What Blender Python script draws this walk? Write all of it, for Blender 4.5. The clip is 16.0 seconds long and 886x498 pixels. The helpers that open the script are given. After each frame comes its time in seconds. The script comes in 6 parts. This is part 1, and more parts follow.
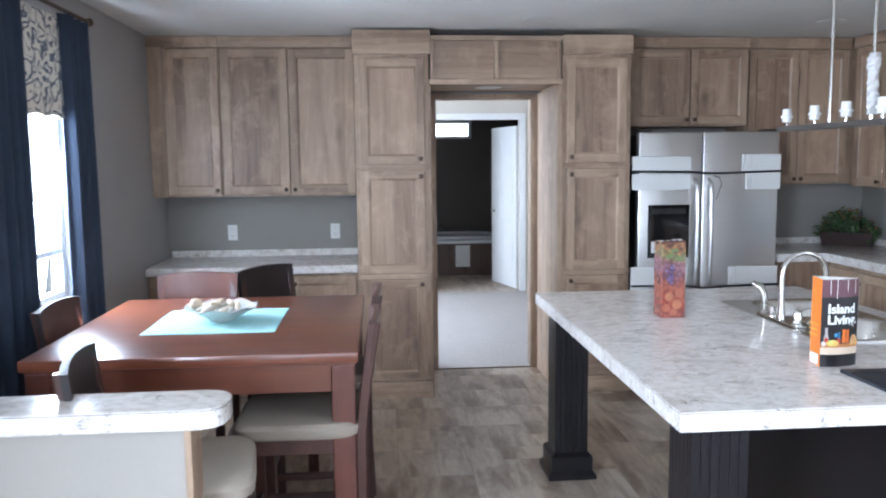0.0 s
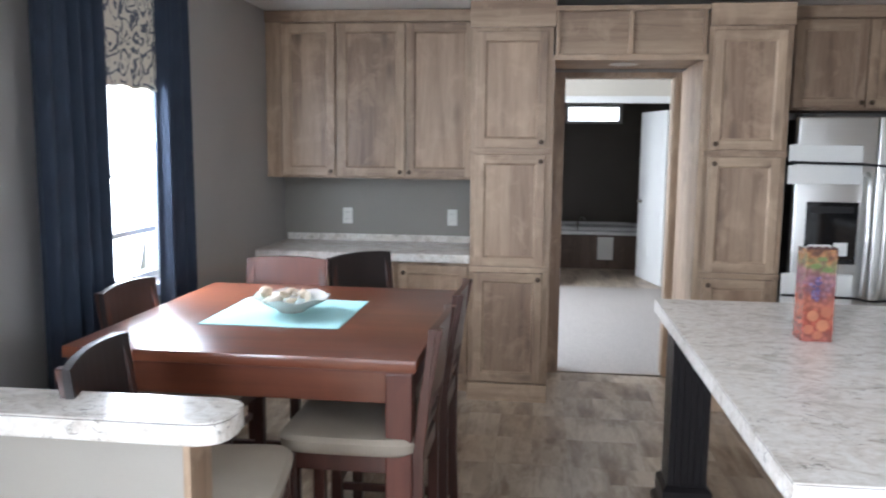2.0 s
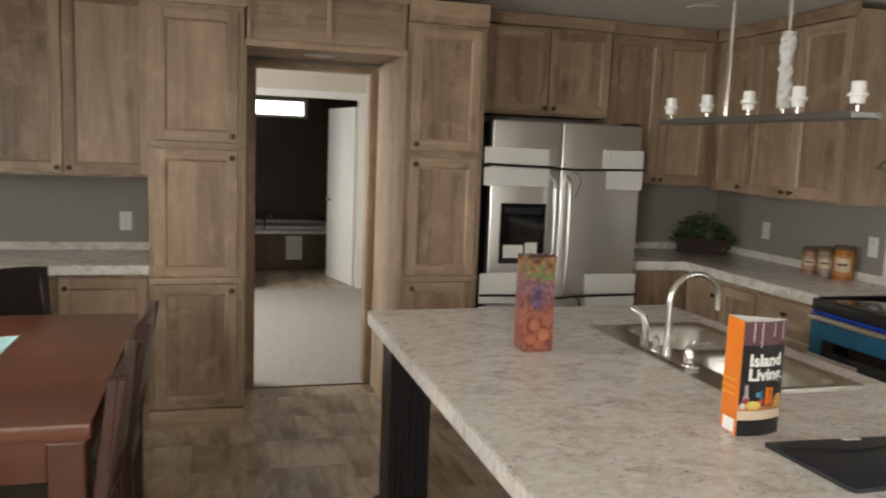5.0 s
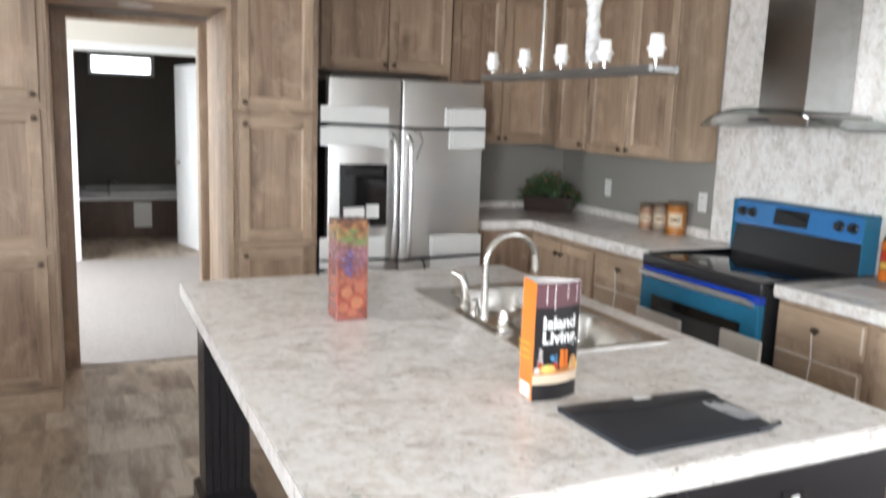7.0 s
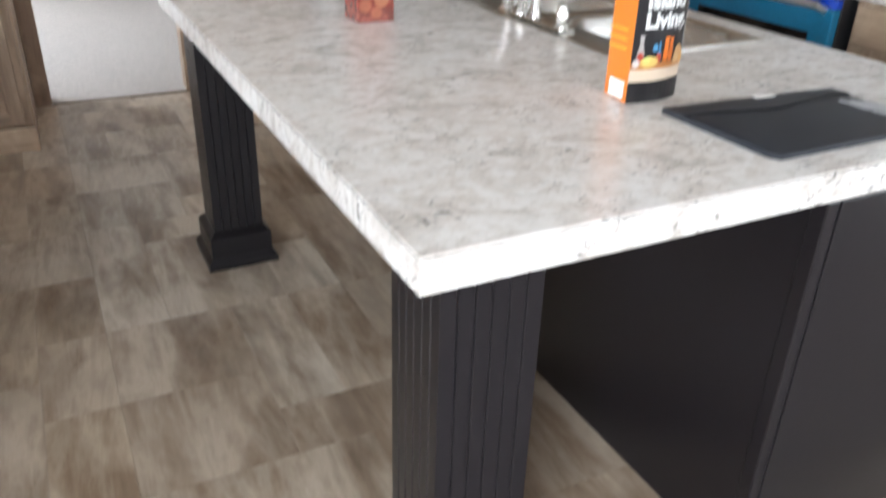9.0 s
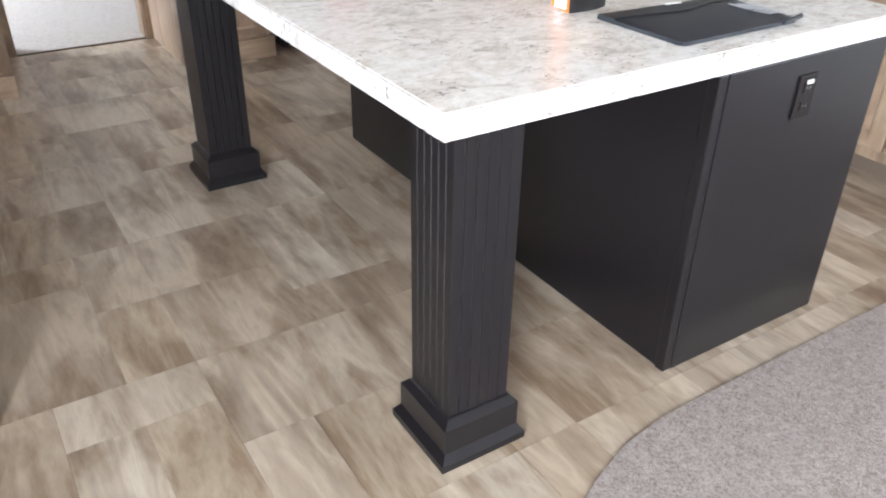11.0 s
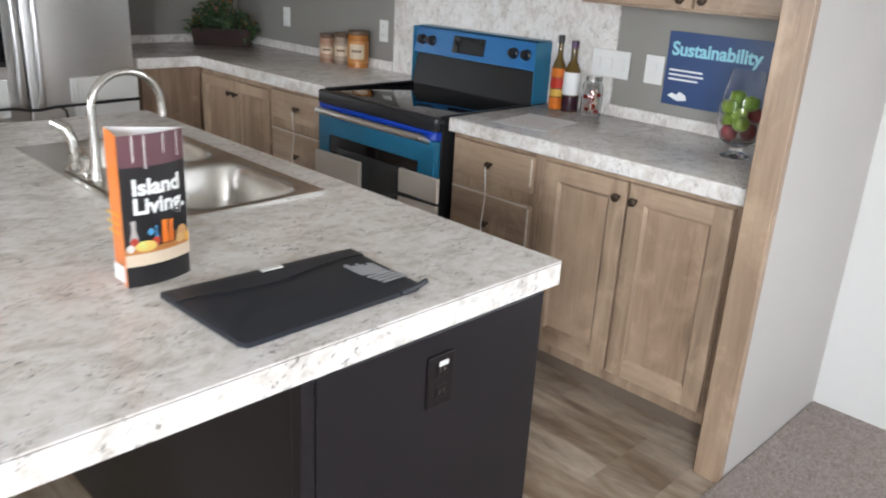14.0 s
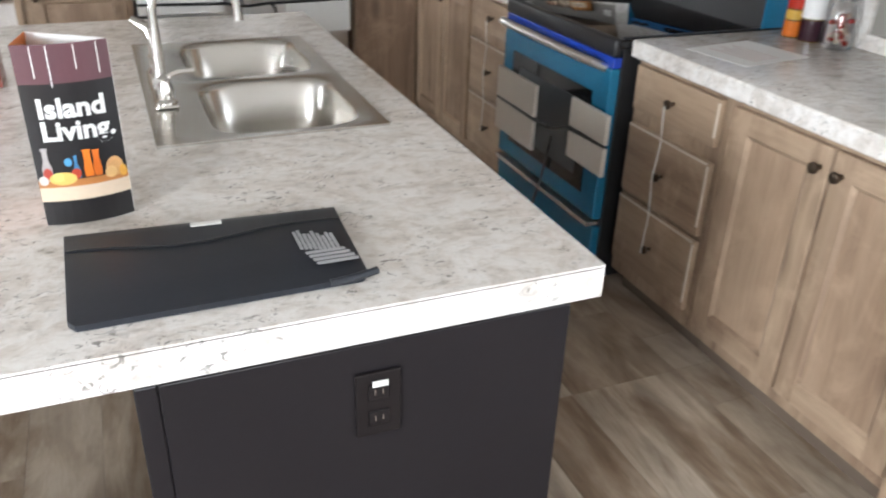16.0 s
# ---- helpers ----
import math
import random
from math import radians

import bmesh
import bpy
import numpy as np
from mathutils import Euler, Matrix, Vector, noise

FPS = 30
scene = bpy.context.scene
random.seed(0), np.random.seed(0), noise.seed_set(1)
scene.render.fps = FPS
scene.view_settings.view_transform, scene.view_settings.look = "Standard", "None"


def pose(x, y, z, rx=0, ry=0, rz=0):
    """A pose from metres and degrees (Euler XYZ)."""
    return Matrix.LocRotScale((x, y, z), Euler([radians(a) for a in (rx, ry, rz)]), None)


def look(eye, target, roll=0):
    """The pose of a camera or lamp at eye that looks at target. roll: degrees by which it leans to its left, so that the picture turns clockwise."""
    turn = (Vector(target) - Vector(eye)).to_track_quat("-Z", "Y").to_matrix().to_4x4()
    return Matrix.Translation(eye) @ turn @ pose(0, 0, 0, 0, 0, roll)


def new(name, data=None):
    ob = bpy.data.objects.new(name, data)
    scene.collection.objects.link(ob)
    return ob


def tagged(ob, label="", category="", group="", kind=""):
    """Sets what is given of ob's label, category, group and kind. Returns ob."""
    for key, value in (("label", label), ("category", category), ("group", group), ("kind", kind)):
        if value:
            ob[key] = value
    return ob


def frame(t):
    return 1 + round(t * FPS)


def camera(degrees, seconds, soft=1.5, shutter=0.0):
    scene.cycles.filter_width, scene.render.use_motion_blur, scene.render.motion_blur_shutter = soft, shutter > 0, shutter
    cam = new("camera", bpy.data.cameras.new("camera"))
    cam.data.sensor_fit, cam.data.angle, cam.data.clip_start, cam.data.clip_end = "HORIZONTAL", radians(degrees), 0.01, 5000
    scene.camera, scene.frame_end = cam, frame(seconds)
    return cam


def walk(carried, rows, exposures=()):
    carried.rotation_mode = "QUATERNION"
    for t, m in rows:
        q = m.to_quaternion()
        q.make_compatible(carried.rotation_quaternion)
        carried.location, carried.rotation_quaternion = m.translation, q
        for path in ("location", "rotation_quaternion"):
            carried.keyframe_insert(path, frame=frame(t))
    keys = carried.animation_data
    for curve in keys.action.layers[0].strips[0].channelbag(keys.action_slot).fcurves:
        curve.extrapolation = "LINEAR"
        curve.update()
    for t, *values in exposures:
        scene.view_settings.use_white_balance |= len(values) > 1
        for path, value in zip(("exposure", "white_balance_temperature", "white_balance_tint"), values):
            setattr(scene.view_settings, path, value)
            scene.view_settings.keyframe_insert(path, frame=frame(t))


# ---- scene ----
cam = camera(58.3, 16.0, soft=2.0, shutter=0.5)
PATH = [
    (0, (0.146, 0.197, 1.618), (0.305, 2.178, 1.398), -0.6),
    (0.5, (0.149, 0.372, 1.625), (0.36, 2.349, 1.407), -0.9),
    (1, (0.257, 0.499, 1.614), (0.369, 2.483, 1.385), 0.2),
    (1.5, (0.403, 0.594, 1.613), (0.337, 2.579, 1.38), 1.7),
    (2, (0.426, 0.62, 1.603), (0.189, 2.59, 1.347), 0.6),
    (2.5, (0.433, 0.621, 1.612), (0.091, 2.573, 1.344), 0.3),
    (3, (0.443, 0.648, 1.609), (0.174, 2.612, 1.341), 0.5),
    (3.5, (0.445, 0.716, 1.603), (0.305, 2.691, 1.317), 1.1),
    (4, (0.397, 0.838, 1.619), (0.503, 2.818, 1.355), 1.1),
    (4.5, (0.345, 0.972, 1.614), (0.72, 2.921, 1.364), 1.5),
    (4.7, (0.332, 1.007, 1.611), (0.788, 2.938, 1.361), 1.9),
    (6.8, (0.591, 1.095, 1.616), (1.403, 2.905, 1.364), 1.3),
    (7, (0.616, 1.096, 1.608), (1.445, 2.885, 1.273), 2.0),
    (7.5, (0.654, 1.116, 1.564), (1.461, 2.853, 0.99), 1.9),
    (8, (0.672, 1.234, 1.519), (1.485, 2.926, 0.829), 2.2),
    (8.5, (0.651, 1.421, 1.483), (1.476, 3.06, 0.685), 1.5),
    (9, (0.598, 1.49, 1.381), (1.407, 3.068, 0.456), 1.7),
    (9.2, (0.584, 1.452, 1.362), (1.349, 3.008, 0.366), 1.1),
    (11.3, (0.209, 1.134, 1.464), (1.187, 2.547, 0.44), 0.8),
    (11.5, (0.202, 1.149, 1.477), (1.21, 2.567, 0.49), 0.4),
    (12, (0.22, 1.147, 1.51), (1.23, 2.628, 0.624), -0.1),
    (12.5, (0.388, 1.161, 1.528), (1.441, 2.662, 0.728), 0.6),
    (13, (0.65, 1.179, 1.545), (1.803, 2.648, 0.83), 0.9),
    (13.5, (0.827, 1.193, 1.56), (2.055, 2.595, 0.835), 1.0),
    (14, (1.029, 1.293, 1.547), (2.373, 2.604, 0.856), 3.2),
    (14.5, (1.217, 1.397, 1.564), (2.563, 2.687, 0.839), 1.8),
    (15, (1.426, 1.366, 1.543), (2.538, 2.829, 0.754), 3.0),
    (15.5, (1.63, 1.3, 1.536), (2.524, 2.866, 0.672), 2.5),
    (16, (1.75, 1.36, 1.509), (2.442, 2.993, 0.584), 1.9),
]
walk(cam, [(t, look(eye, target, roll)) for t, eye, target, roll in PATH],
     [(0, 0.45, 5350, 10), (1.0, 0.45, 5600, 10), (2.5, 0.24, 5800, 10), (3.5, -0.25, 6450, 10), (4.0, -0.85, 7550, 10), (4.7, -0.6, 7450, 10), (6.8, 0.65, 6250, 10), (8.0, 0.48, 6150, 10), (9.0, 0.45, 6050, 10), (11.5, 0.92, 5950, 10), (12.0, 0.8, 5950, 10), (12.5, 0.6, 5950, 10), (14.5, 0.3, 6200, 10), (16, 0.58, 6200, 10)])

# ---- world and light ----
world = bpy.data.worlds.new("sky")
scene.world = world
world.use_nodes = True
wn = world.node_tree.nodes
sky = wn.new("ShaderNodeTexSky")
sky.sky_type, sky.sun_disc = "NISHITA", False
sky.sun_elevation, sky.sun_rotation = radians(38), radians(250)
world.node_tree.links.new(sky.outputs[0], wn["Background"].inputs[0])
wn["Background"].inputs[1].default_value = 0.12
sun = new("sun", bpy.data.lights.new("sun", "SUN"))
sun.data.energy, sun.data.angle, sun.data.color = 1.2, radians(12), (1.0, 0.95, 0.88)
sun.matrix_world = look((-6, -3, 6), (0, 0, 0))


def window_light(name, at, towards, w, h, watts, colour=(0.93, 0.97, 1.0)):
    """Daylight that enters through a window opening."""
    lamp = new(name, bpy.data.lights.new(name, "AREA"))
    lamp.data.shape, lamp.data.size, lamp.data.size_y = "RECTANGLE", w, h
    lamp.data.energy, lamp.data.color = watts, colour
    lamp.matrix_world = look(at, towards)
    return lamp


window_light("daylight_dining", (-1.50, 4.08, 1.45), (0, 4.08, 1.2), 0.62, 1.05, 90)
window_light("daylight_lounge_front", (1.2, -3.75, 1.95), (1.2, -1.5, 1.7), 2.8, 1.0, 16)
window_light("daylight_lounge_left", (-1.62, -0.45, 1.78), (0.4, -0.1, 1.75), 1.6, 1.15, 225)
# added fill from the right, through an unseen opening with no known window
window_light("daylight_lounge_right", (4.65, 0.2, 1.95), (3, 0.2, 0.8), 1.5, 1.6, 28)
window_light("daylight_bedroom", (-1.60, 8.0, 1.5), (1, 8.0, 0.9), 1.6, 1.3, 128)

# ---- materials ----


def material(name, rough=0.5, metal=0.0):
    m = bpy.data.materials.new(name)
    m.use_nodes = True
    nt = m.node_tree
    b = nt.nodes["Principled BSDF"]
    b.inputs["Roughness"].default_value = rough
    b.inputs["Metallic"].default_value = metal
    return m, nt, b


def coords(nt, scale=(1, 1, 1), vary=True, rot=(0, 0, 0)):
    tc = nt.nodes.new("ShaderNodeTexCoord")
    mp = nt.nodes.new("ShaderNodeMapping")
    mp.inputs["Scale"].default_value = scale
    mp.inputs["Rotation"].default_value = rot
    if vary:
        info = nt.nodes.new("ShaderNodeObjectInfo")
        ml = nt.nodes.new("ShaderNodeMath")
        ml.operation, ml.inputs[1].default_value = "MULTIPLY", 37.0
        ad = nt.nodes.new("ShaderNodeVectorMath")
        nt.links.new(info.outputs["Random"], ml.inputs[0])
        nt.links.new(tc.outputs["Object"], ad.inputs[0])
        nt.links.new(ml.outputs[0], ad.inputs[1])
        nt.links.new(ad.outputs[0], mp.inputs[0])
    else:
        nt.links.new(tc.outputs["Object"], mp.inputs[0])
    return mp.outputs[0]


def noise_tex(nt, vec, scale, detail=4, rough=0.55, distort=0.0):
    n = nt.nodes.new("ShaderNodeTexNoise")
    n.inputs["Scale"].default_value, n.inputs["Detail"].default_value = scale, detail
    n.inputs["Roughness"].default_value, n.inputs["Distortion"].default_value = rough, distort
    nt.links.new(vec, n.inputs["Vector"])
    return n.outputs["Fac"]


def ramp(nt, fac, stops):
    r = nt.nodes.new("ShaderNodeValToRGB")
    e = r.color_ramp.elements
    while len(e) < len(stops):
        e.new(0.5)
    for el, (p, c) in zip(e, stops):
        el.position, el.color = p, (*c, 1) if len(c) == 3 else c
    nt.links.new(fac, r.inputs[0])
    return r.outputs[0]


def mix(nt, a, b, fac, mode="MIX"):
    m = nt.nodes.new("ShaderNodeMix")
    m.data_type, m.blend_type = "RGBA", mode
    for sock, v in ((m.inputs[0], fac), (m.inputs[6], a), (m.inputs[7], b)):
        if isinstance(v, (int, float)):
            sock.default_value = v
        elif isinstance(v, tuple):
            sock.default_value = (*v, 1)
        else:
            nt.links.new(v, sock)
    return m.outputs[2]


def bump(nt, b, height, strength=0.2, dist=0.002):
    n = nt.nodes.new("ShaderNodeBump")
    n.inputs["Strength"].default_value, n.inputs["Distance"].default_value = strength, dist
    nt.links.new(height, n.inputs["Height"])
    nt.links.new(n.outputs[0], b.inputs["Normal"])


def paint(name, colour, rough=0.5, metal=0.0, vary=0.08, scale=9.0, relief=0.08, coat=0.0):
    """Paint, plastic or cloth with faint unevenness at two scales."""
    m, nt, b = material(name, rough, metal)
    v = coords(nt, vary=False)
    big, fine = noise_tex(nt, v, scale * 0.25, 3), noise_tex(nt, v, scale * 14, 3)
    lo, hi = tuple(c * (1 - vary) for c in colour), tuple(min(1, c * (1 + vary)) for c in colour)
    col = ramp(nt, big, [(0.3, lo), (0.7, hi)])
    col = mix(nt, col, ramp(nt, fine, [(0.3, lo), (0.7, hi)]), 0.35)
    nt.links.new(col, b.inputs["Base Color"])
    b.inputs["Coat Weight"].default_value = coat
    if relief:
        bump(nt, b, fine, relief, 0.001)
    return m


def wood(name, light, mid, dark, along="z", rough=0.45, coat=0.0, scale=1.0, contrast=1.0):
    """Wood with drawn-out grain, cloudy patches and some knots."""
    m, nt, b = material(name, rough)
    s = {"z": (11, 11, 0.75), "x": (0.75, 11, 11), "y": (11, 0.75, 11)}[along]
    kn = {"z": (7, 7, 2.6), "x": (2.6, 7, 7), "y": (7, 2.6, 7)}[along]
    v = coords(nt, tuple(k * scale for k in s))
    grain = noise_tex(nt, v, 1.0, 6, 0.6, 1.2)
    fine = noise_tex(nt, v, 9.0, 3, 0.6, 0.2)
    cloud = noise_tex(nt, coords(nt, tuple(k * 0.3 * scale for k in s)), 1.0, 2, 0.5, 0.8)
    col = ramp(nt, grain, [(0.28, dark), (0.46, mid), (0.66, light), (0.8, mid)])
    col = mix(nt, col, ramp(nt, cloud, [(0.38, dark), (0.60, light)]), 0.46)
    col = mix(nt, col, ramp(nt, fine, [(0.3, (0.55, 0.52, 0.5)), (0.6, (1, 1, 1))]), 0.35 * contrast, "MULTIPLY")
    streak = noise_tex(nt, coords(nt, tuple(k * 0.55 * scale for k in s)), 1.0, 4, 0.6, 0.5)
    col = mix(nt, col, tuple(c * 0.8 for c in dark), mix(nt, (0, 0, 0), ramp(nt, streak, [(0.56, (0, 0, 0)), (0.68, (1, 1, 1))]), 0.55 * contrast))
    pale = noise_tex(nt, coords(nt, (6 * scale, 6 * scale, 5 * scale)), 1.0, 4, 0.65, 0.6)
    col = mix(nt, col, tuple(min(1, c * 1.18) for c in light), mix(nt, (0, 0, 0), ramp(nt, pale, [(0.50, (0, 0, 0)), (0.66, (1, 1, 1))]), 0.45 * contrast))
    vo = nt.nodes.new("ShaderNodeTexVoronoi")
    vo.inputs["Scale"].default_value = 0.8
    nt.links.new(coords(nt, kn), vo.inputs["Vector"])
    knot = ramp(nt, vo.outputs["Distance"], [(0.05, (1, 1, 1)), (0.2, (0, 0, 0))])
    col = mix(nt, col, tuple(c * 0.55 for c in dark), mix(nt, (0, 0, 0), knot, 0.6 * contrast))
    info = nt.nodes.new("ShaderNodeObjectInfo")
    col = mix(nt, col, ramp(nt, info.outputs["Random"], [(0, (0.86, 0.85, 0.84)), (1, (1.0, 1.0, 1.0))]), 0.8, "MULTIPLY")
    nt.links.new(col, b.inputs["Base Color"])
    b.inputs["Coat Weight"].default_value = coat
    b.inputs["Coat Roughness"].default_value = 0.18
    bump(nt, b, fine, 0.12, 0.001)
    return m


OAK = ((0.49, 0.362, 0.250), (0.392, 0.275, 0.186), (0.205, 0.128, 0.084))
oak_v = wood("pale_oak_upright_grain", *OAK, "z")
oak_x = wood("pale_oak_level_grain_x", *OAK, "x")
oak_y = wood("pale_oak_level_grain_y", *OAK, "y")
OAK_PANEL = ((0.46, 0.33, 0.228), (0.36, 0.245, 0.163), (0.175, 0.105, 0.068))
oak_panel = wood("glazed_oak_panel", *OAK_PANEL, "z")
cherry = wood("red_brown_table_wood", (0.205, 0.066, 0.033), (0.15, 0.044, 0.023), (0.085, 0.025, 0.014), "x", 0.28, 0.5, 0.7, 0.4)
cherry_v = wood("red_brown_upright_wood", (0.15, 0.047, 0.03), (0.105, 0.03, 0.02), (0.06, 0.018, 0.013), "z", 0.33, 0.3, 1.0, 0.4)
bath_wood = wood("dark_bath_panel", (0.15, 0.095, 0.07), (0.11, 0.07, 0.05), (0.07, 0.045, 0.033), "z", 0.5)


def laminate(name):
    """Glossy laminate with a cream and grey granite print."""
    m, nt, b = material(name, 0.3)
    v = coords(nt, vary=False)
    big = noise_tex(nt, coords(nt, (1, 1.4, 1.2), False, (0, 0, 0.4)), 7.5, 6, 0.68, 0.9)
    mid = noise_tex(nt, coords(nt, (1, 1.5, 1.2), False, (0, 0, 0.6)), 27, 6, 0.70, 0.6)
    col = ramp(nt, big, [(0.36, (0.47, 0.425, 0.375)), (0.46, (0.66, 0.60, 0.54)), (0.55, (0.80, 0.775, 0.74)), (0.65, (0.62, 0.56, 0.50))])
    col = mix(nt, col, ramp(nt, mid, [(0.35, (0.42, 0.38, 0.335)), (0.48, (0.70, 0.66, 0.615)), (0.64, (0.82, 0.805, 0.78))]), 0.42)
    fleck = noise_tex(nt, coords(nt, (1, 1.8, 1.3), False, (0, 0, 0.5)), 52, 4, 0.62, 1.2)
    where = noise_tex(nt, v, 10, 3, 0.6)
    fl = mix(nt, ramp(nt, fleck, [(0.585, (0, 0, 0)), (0.625, (1, 1, 1))]), ramp(nt, where, [(0.47, (0, 0, 0)), (0.58, (1, 1, 1))]), 1.0, "MULTIPLY")
    col = mix(nt, col, (0.12, 0.11, 0.098), mix(nt, (0, 0, 0), fl, 0.72))
    smoke = noise_tex(nt, coords(nt, (1, 2.2, 1.6), False, (0, 0, 0.9)), 19, 5, 0.66, 1.0)
    col = mix(nt, col, (0.36, 0.345, 0.32), mix(nt, (0, 0, 0), ramp(nt, smoke, [(0.60, (0, 0, 0)), (0.70, (1, 1, 1))]), 0.5))
    pale = noise_tex(nt, v, 17, 4, 0.6, 0.8)
    col = mix(nt, col, (0.82, 0.80, 0.77), mix(nt, (0, 0, 0), ramp(nt, pale, [(0.55, (0, 0, 0)), (0.66, (1, 1, 1))]), 0.45))
    nt.links.new(col, b.inputs["Base Color"])
    nt.links.new(ramp(nt, mid, [(0.3, (0.17, 0.17, 0.17)), (0.7, (0.26, 0.26, 0.26))]), b.inputs["Roughness"])
    bump(nt, b, mid, 0.06, 0.0006)
    return m


counter_mat = laminate("granite_print_laminate")
wall_paint = paint("warm_grey_wall_paint", (0.265, 0.247, 0.222), 0.6, vary=0.04, relief=0.15)
lounge_paint = paint("pale_grey_wall_paint", (0.46, 0.435, 0.41), 0.6, vary=0.04, relief=0.15)
side_paint = paint("grey_dining_wall_paint", (0.36, 0.345, 0.33), 0.6, vary=0.05, relief=0.15)
cream_paint = paint("cream_bedroom_paint", (0.60, 0.55, 0.475), 0.55, vary=0.04)
white_paint = paint("white_paint", (0.76, 0.75, 0.73), 0.5, vary=0.03)
ceiling_paint = paint("ceiling_paint", (0.74, 0.73, 0.70), 0.8, vary=0.03, scale=20, relief=0.5)
espresso = paint("espresso_paint", (0.0105, 0.009, 0.0105), 0.3, vary=0.18, scale=6)
espresso.node_tree.nodes["Principled BSDF"].inputs["Specular IOR Level"].default_value = 0.42
black_plastic = paint("black_plastic", (0.012, 0.012, 0.013), 0.35, vary=0.2)
black_glass = paint("black_glass", (0.006, 0.006, 0.007), 0.05, vary=0.1, relief=0)
white_plastic = paint("white_plastic", (0.74, 0.73, 0.70), 0.35, vary=0.03)
foam_mat = paint("packing_foam", (0.74, 0.73, 0.70), 0.7, vary=0.06)
foam_tan = paint("tan_packing_foam", (0.60, 0.54, 0.47), 0.7, vary=0.06)
bronze = paint("dark_bronze", (0.095, 0.068, 0.048), 0.36, 0.85, vary=0.2)
strip_brown = paint("brown_floor_strip", (0.16, 0.12, 0.09), 0.5)
dark_steel = paint("grey_lamp_metal", (0.22, 0.215, 0.21), 0.35, 0.9, vary=0.1)
navy_cloth = paint("navy_curtain_cloth", (0.02, 0.031, 0.055), 0.85, vary=0.2, scale=30, relief=0.4)
seat_cloth = paint("beige_seat_cloth", (0.30, 0.255, 0.205), 0.85, vary=0.08, scale=30, relief=0.4)
teal_film = paint("teal_protective_film", (0.015, 0.14, 0.25), 0.22, vary=0.18, scale=5)
blue_film = paint("blue_protective_film", (0.01, 0.045, 0.36), 0.22, vary=0.15, scale=5)
sky_film = paint("light_blue_protective_film", (0.025, 0.135, 0.33), 0.25, vary=0.12, scale=5)
mint = paint("mint_woven_mat", (0.34, 0.585, 0.60), 0.8, vary=0.07, scale=30, relief=0.5)
paper_mat = paint("white_paper", (0.72, 0.71, 0.69), 0.7, vary=0.03)
tub_white = paint("bath_white", (0.72, 0.72, 0.72), 0.2, vary=0.02)


def brushed(name, colour, rough, along=(2, 2, 160), relief=0.012):
    m, nt, b = material(name, rough, 1.0)
    f = noise_tex(nt, coords(nt, along, False), 1.0, 3)
    nt.links.new(ramp(nt, f, [(0.3, tuple(c * 0.95 for c in colour)), (0.7, colour)]), b.inputs["Base Color"])
    nt.links.new(ramp(nt, f, [(0.3, (rough * 0.93,) * 3), (0.7, (rough * 1.08,) * 3)]), b.inputs["Roughness"])
    if relief:
        bump(nt, b, f, relief, 0.0003)
    return m


steel = brushed("brushed_steel", (0.76, 0.75, 0.73), 0.34)
hood_steel = brushed("hood_steel", (0.34, 0.33, 0.315), 0.2)
sink_steel = brushed("sink_steel", (0.66, 0.64, 0.60), 0.25, (7, 4, 4), 0)
chrome = brushed("satin_nickel", (0.70, 0.68, 0.64), 0.16, (20, 20, 20))


def carpet(name, a, c):
    m, nt, b = material(name, 0.95)
    v = coords(nt, vary=False)
    f, g = noise_tex(nt, v, 150, 4, 0.75), noise_tex(nt, v, 45, 4, 0.7, 0.8)
    col = mix(nt, ramp(nt, f, [(0.38, tuple(k * 0.5 for k in a)), (0.56, c)]), ramp(nt, g, [(0.4, a), (0.6, c)]), 0.45)
    nt.links.new(col, b.inputs["Base Color"])
    bump(nt, b, f, 0.9, 0.006)
    return m


carpet_mat = carpet("taupe_loop_carpet", (0.24, 0.195, 0.175), (0.43, 0.365, 0.335))
bed_carpet = carpet("light_bedroom_carpet", (0.40, 0.36, 0.335), (0.55, 0.51, 0.48))


def vinyl(name):
    """Printed vinyl in weathered plank tones; each piece has its own shade."""
    m, nt, b = material(name, 0.36)
    v = coords(nt, (6.0, 1.1, 1))
    g = noise_tex(nt, v, 1.3, 6, 0.64, 0.35)
    s = noise_tex(nt, coords(nt, (2.6, 1.1, 1)), 1.6, 4, 0.6, 0.4)
    col = ramp(nt, g, [(0.35, (0.15, 0.108, 0.077)), (0.46, (0.39, 0.31, 0.235)), (0.55, (0.66, 0.595, 0.51)), (0.66, (0.31, 0.242, 0.18))])
    col = mix(nt, col, ramp(nt, s, [(0.42, (0.25, 0.182, 0.128)), (0.58, (0.62, 0.545, 0.46))]), 0.5)
    info = nt.nodes.new("ShaderNodeObjectInfo")
    geo = nt.nodes.new("ShaderNodeNewGeometry")
    ad = nt.nodes.new("ShaderNodeMath")
    ad.operation = "ADD"
    nt.links.new(info.outputs["Random"], ad.inputs[0])
    nt.links.new(geo.outputs["Random Per Island"], ad.inputs[1])
    fr = nt.nodes.new("ShaderNodeMath")
    fr.operation = "FRACT"
    nt.links.new(ad.outputs[0], fr.inputs[0])
    tone = ramp(nt, fr.outputs[0], [(0.0, (0.70, 0.62, 0.54)), (0.3, (0.88, 0.86, 0.83)), (0.6, (0.78, 0.70, 0.60)), (1.0, (1.0, 1.0, 0.98))])
    col = mix(nt, col, tone, 0.95, "MULTIPLY")
    nt.links.new(col, b.inputs["Base Color"])
    bump(nt, b, g, 0.08, 0.0008)
    return m


